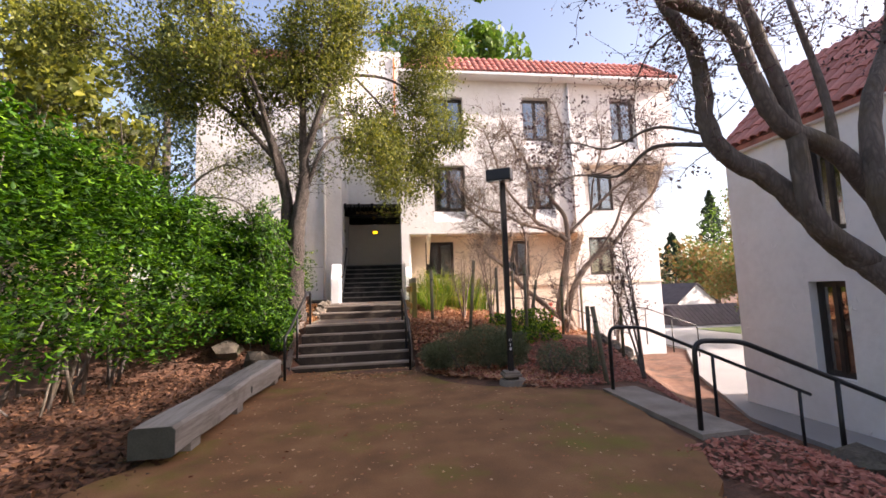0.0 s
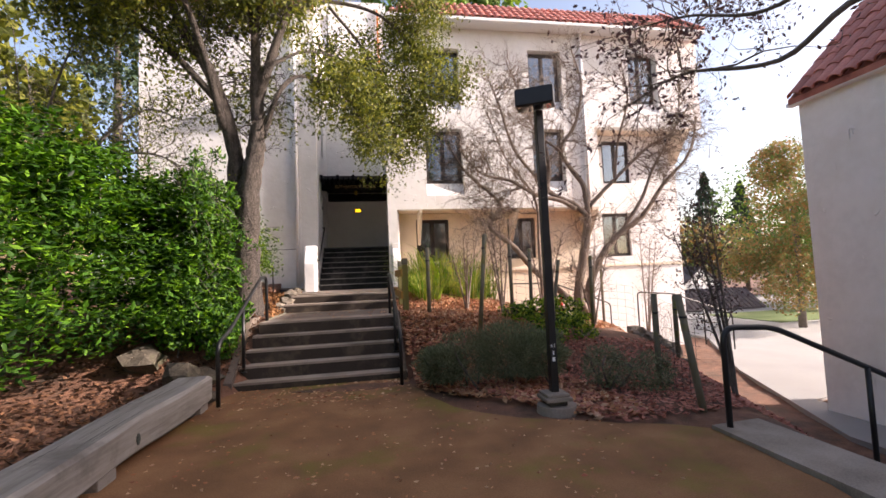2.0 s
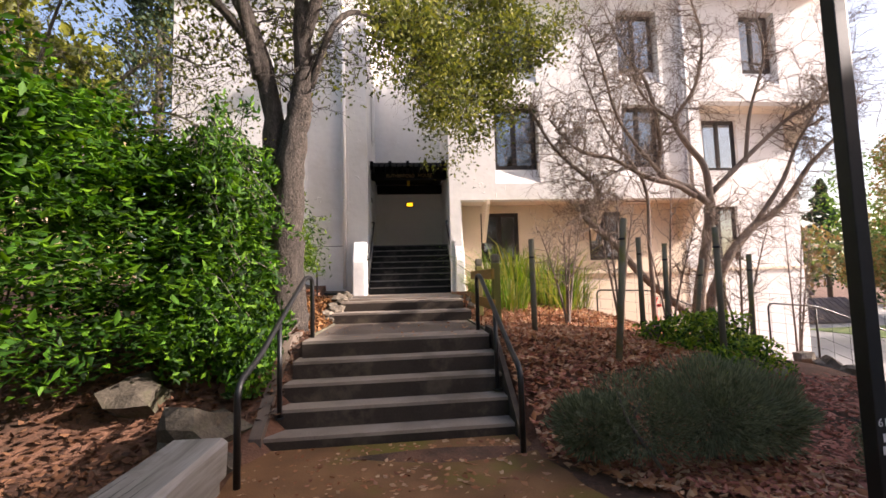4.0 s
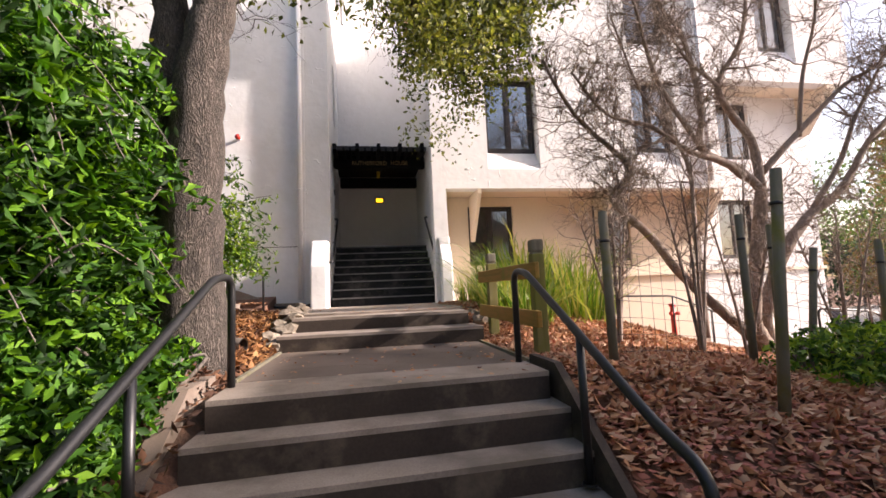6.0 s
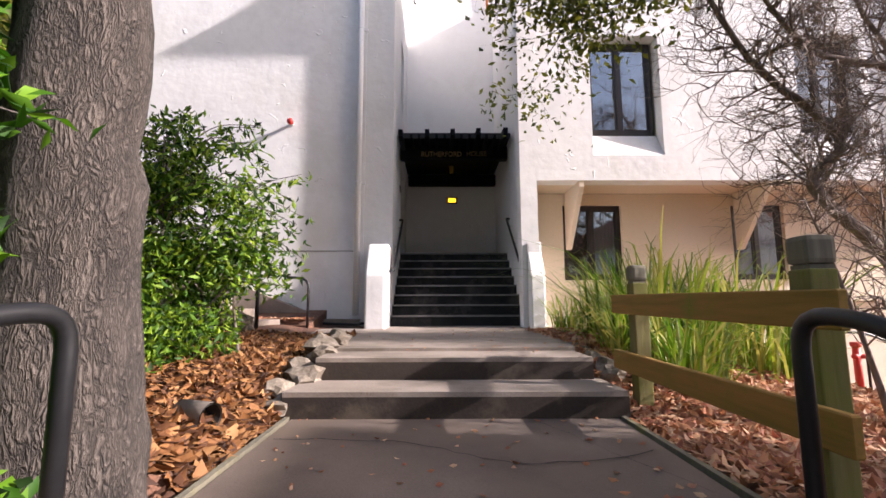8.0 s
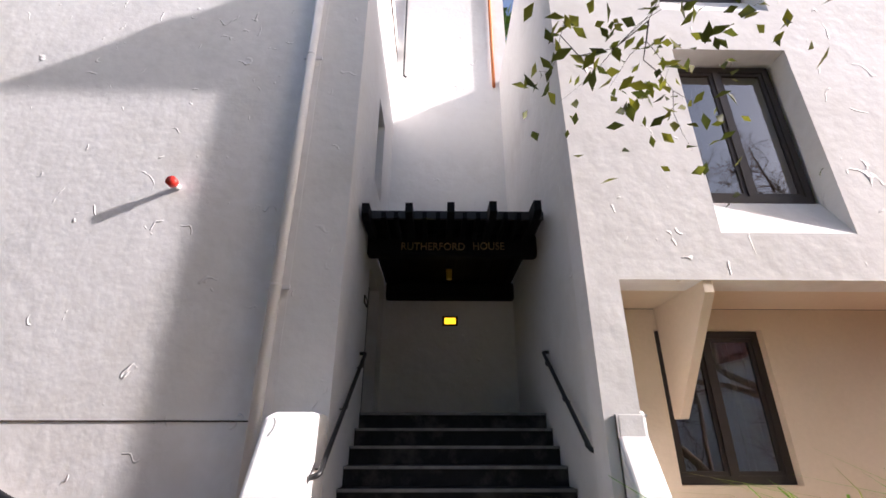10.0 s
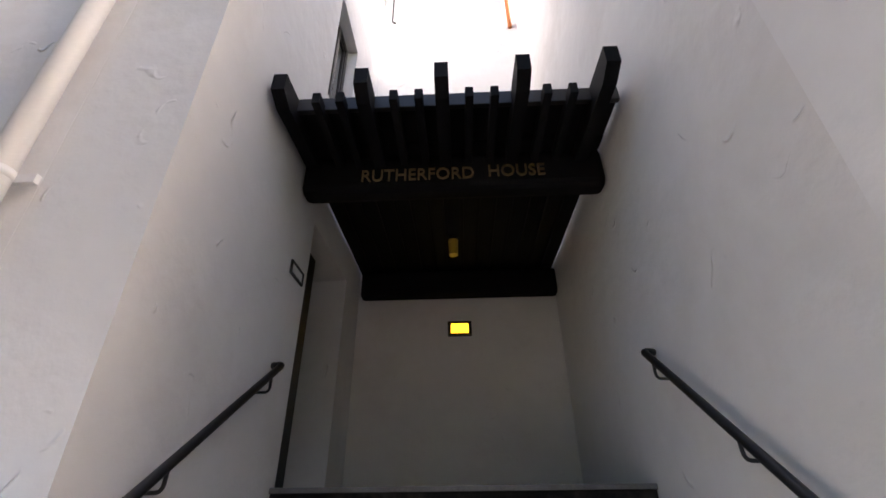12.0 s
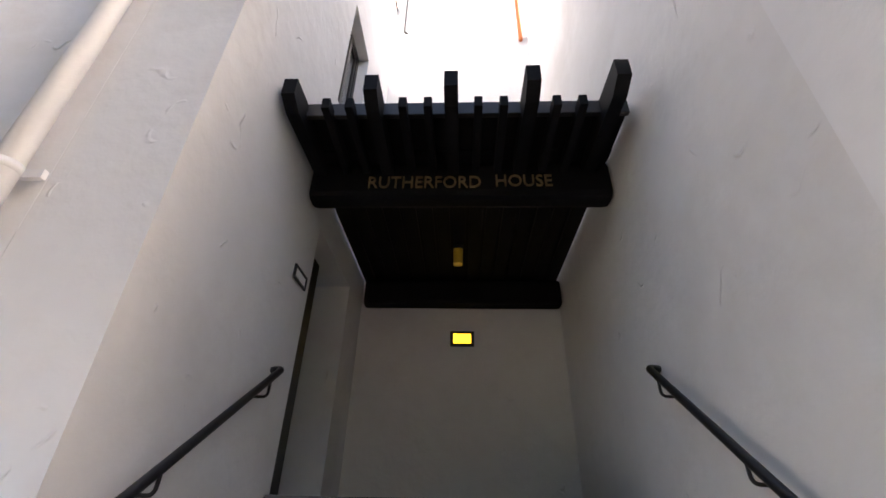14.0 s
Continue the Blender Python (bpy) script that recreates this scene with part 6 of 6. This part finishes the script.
# ---- backdrop ----
def far_tree(x, y, h, w, mat, seed, n=2600, leaf=0.4, conifer=False, z0=None, name="tree", label="leafy tree in the distance", trunk=BARK_DARK):
    rng = np.random.default_rng(seed)
    z0 = float(height(x, y)) - 0.2 if z0 is None else z0
    t = thing(name, label, "tree", "background trees", at=(x, y, z0))
    tube("trunk", [(0, 0, 0), (0.1, 0, h * 0.5), (0, 0.1, h * 0.92)], [h * 0.02, h * 0.013, h * 0.004], trunk, t, sides=7)
    if conifer:
        u = rng.uniform(0.08, 1, n) ** 0.8
        rad = 1.6 * w * (1.02 - u) * np.sqrt(rng.uniform(0.15, 1, n)) * (0.75 + 0.25 * np.sin(u * 55))
        a = rng.uniform(0, 6.283, n)
        c = np.stack([rad * np.cos(a), rad * np.sin(a), u * h], 1)
    else:
        k = 16
        b = rng.normal(size=(k, 3)) * [w * 0.42, w * 0.42, h * 0.17] + [0, 0, h * 0.62]
        s = rng.uniform(0.25, 0.45, k) * w
        pick = rng.integers(0, k, n)
        d = rng.normal(size=(n, 3))
        d /= np.linalg.norm(d, axis=1)[:, None]
        c = b[pick] + d * (s[pick] * rng.uniform(0.6, 1.08, n))[:, None]
    leaf_mesh("crown", c, leaf, mat, t, kind="stuff", seed=seed, ratio=0.6, droop=0.2)


far_tree(5.5, 27, 19.5, 5.0, LEAF_LIGHT, 101, 9000, 0.5, label="tall bright green tree behind the tiled roof")
far_tree(17.2, 17.8, 7.6, 2.8, LEAF_AUTUMN, 103, 22000, 0.12, z0=LOW - 0.1, label="orange-brown autumn tree beside the lane")
far_tree(21.5, 18.6, 9.0, 4.4, LEAF_LIGHT, 104, 16000, 0.17, z0=LOW - 0.1, label="broad green tree beside the lane")
far_tree(9.0, 31, 17.5, 3.6, LEAF_LIGHT, 102, 5000, 0.5, label="green tree top behind the house")
for i, (x, y, h, w, m, c) in enumerate(((29, 38, 6.5, 4.5, LEAF_AUTUMN, False), (34, 48, 9, 3.0, LEAF_CONIFER, True), (30, 52, 10, 3.4, LEAF_CONIFER, True), (40, 44, 12, 3.2, LEAF_CONIFER, True), (46, 56, 16, 4.0, LEAF_CONIFER, True), (27, 60, 10, 3.4, LEAF_CONIFER, True), (52, 46, 10, 6, LEAF_LIGHT, False), (38, 36, 6, 5, LEAF_CONIFER, False), (30, 24, 6.5, 4.0, LEAF_AUTUMN, False), (36, 26, 9.0, 5.5, LEAF_CONIFER, False))):
    far_tree(x, y, h, w, m, 110 + i, 2600, 0.45, c, z0=LOW - 0.3, label="dark conifer far beyond the lane" if c else "autumn-tinted tree beyond the lane")
for i, (x, y, h, w, m, c) in enumerate(((-13, 17, 11, 4.5, LEAF_OAK, False), (-17, 12, 12, 5.0, LEAF_OAK, False), (-11, 24, 15, 4.0, LEAF_CONIFER, True), (-20, 20, 14, 6.0, LEAF_OAK, False), (-14, 6, 10, 4.0, LEAF_HEDGE, False), (-9.5, 14.5, 7.5, 2.2, LEAF_OAK, False))):
    far_tree(x, y, h, w, m, 130 + i, 5500, 0.26, c, label="tall tree behind the hedge")
for i, (x, y, h, w, m, c) in enumerate(((-13, -17, 17, 3.6, LEAF_CONIFER, True), (-6, -20, 20, 4.0, LEAF_CONIFER, True), (0.5, -18, 14, 6.0, LEAF_OAK, False), (6, -22, 21, 4.2, LEAF_CONIFER, True), (11, -19, 16, 3.6, LEAF_CONIFER, True))):
    far_tree(x, y, h, w, m, 150 + i, 6500, 0.45, c, label="tall dark conifer that the windows mirror" if c else "broad oak that the windows mirror")
tree("small_tree", "grey twiggy small tree with few leaves behind the hedge", [
    ([(-5.2, 10.6, 0.3), (-5.0, 10.5, 1.6), (-4.7, 10.4, 2.8), (-4.2, 10.3, 3.8), (-3.5, 10.2, 4.3), (-2.9, 10.1, 4.1)], 0.06, 0.010),
    ([(-4.9, 10.45, 2.4), (-5.1, 10.3, 3.5), (-4.9, 10.3, 4.6), (-4.5, 10.2, 5.6)], 0.04, 0.010),
    ([(-4.4, 10.35, 3.4), (-3.8, 10.3, 3.6), (-3.2, 10.2, 3.5), (-2.8, 10.2, 3.1)], 0.03, 0.008),
    ([(-5.1, 10.3, 3.2), (-5.8, 10.2, 4.0), (-6.3, 10.0, 4.9)], 0.03, 0.010)], BARK_DARK, LEAF_OAK, 0.05, 1, 0.06, seed=144, twig_len=0.62, twig_r=0.007, depth=3, per=4, start=0.3, up=0.1)
sapling(-6.4, 12.4, 5.0, 141, 6, 1.6, BARK_DARK, None, "grey bare small tree behind the hedge")
sapling(-9.0, 12.0, 6.0, 142, 6, 1.8, BARK_DARK, None, "grey bare small tree behind the hedge")


def far_house(x, y, w, d, h, wallm, roofm, name="house", label="small white house with a dark gable roof across the lane", z=LOW, rise=1.4, turn=0.0, windows=True, ribs=0):
    t = thing(name, label, "house", at=(x, y, z))
    b = box(-w / 2, w / 2, -d / 2, d / 2, -0.5, h)
    for s in (-1, 1):
        g = [b.verts.new(q) for q in ((-w / 2, s * d / 2, h), (w / 2, s * d / 2, h), (0, s * d / 2, h + rise))]
        b.faces.new(g)
    part("wall", b, wallm, t)
    b = bmesh.new()
    for s in (-1, 1):
        lo, hi = (s * (w / 2 + 0.25), h - 0.25 * rise / (w / 2)), (0, h + rise)
        a = [b.verts.new((px, py, pz + k)) for k in (0.02, 0.10) for px, pz in (lo, hi) for py in (-d / 2 - 0.15, d / 2 + 0.15)]
        for q in ((0, 1, 3, 2), (4, 6, 7, 5), (0, 4, 5, 1), (2, 3, 7, 6), (0, 2, 6, 4), (1, 5, 7, 3)):
            b.faces.new([a[i] for i in q])
    roof = part("roof", b, roofm, t)
    for k in range(ribs):
        py = -d / 2 + d * (k + 0.5) / ribs
        tube("rib", [(-w / 2 - 0.25, py, h - 0.25 * rise / (w / 2) + 0.11), (0, py, h + rise + 0.11)], 0.03, roofm, roof, sides=5)
    for i in (-1, 1) if windows else ():
        wd = part("window", box(i * w * 0.25 - 0.4, i * w * 0.25 + 0.4, -d / 2 - 0.03, -d / 2 + 0.02, 1.0, 2.1), FRAME_DARK, t)
        part("pane", box(i * w * 0.25 - 0.33, i * w * 0.25 + 0.33, -d / 2 - 0.036, -d / 2 - 0.031, 1.07, 2.03), GLASS, wd)
    t.matrix_world = pose(x, y, z, 0, 0, turn)


far_house(22.2, 32.4, 3.8, 5.0, 1.45, STUCCO, SHINGLE, z=LOW - 0.05, rise=1.25, turn=14, windows=False)
far_house(20.9, 27.1, 2.4, 4.9, 0.35, SHINGLE, SHINGLE, name="shed", label="low dark shed with a ribbed roof beyond the lane", z=LOW - 0.1, rise=0.95, turn=90, windows=False, ribs=16)
far_house(-24, 30, 12, 10, 11, TAN, SHINGLE, "apartment_building", "tan stucco apartment building behind the trees", 0.0, 2.0)
lawn = slab("lawn", [(18, 19.5), (60, 22), (60, 26), (18, 24)], LOW - 0.3, LOW + 0.06, LAWN, "strip of green lawn beyond the lane", "lawn")
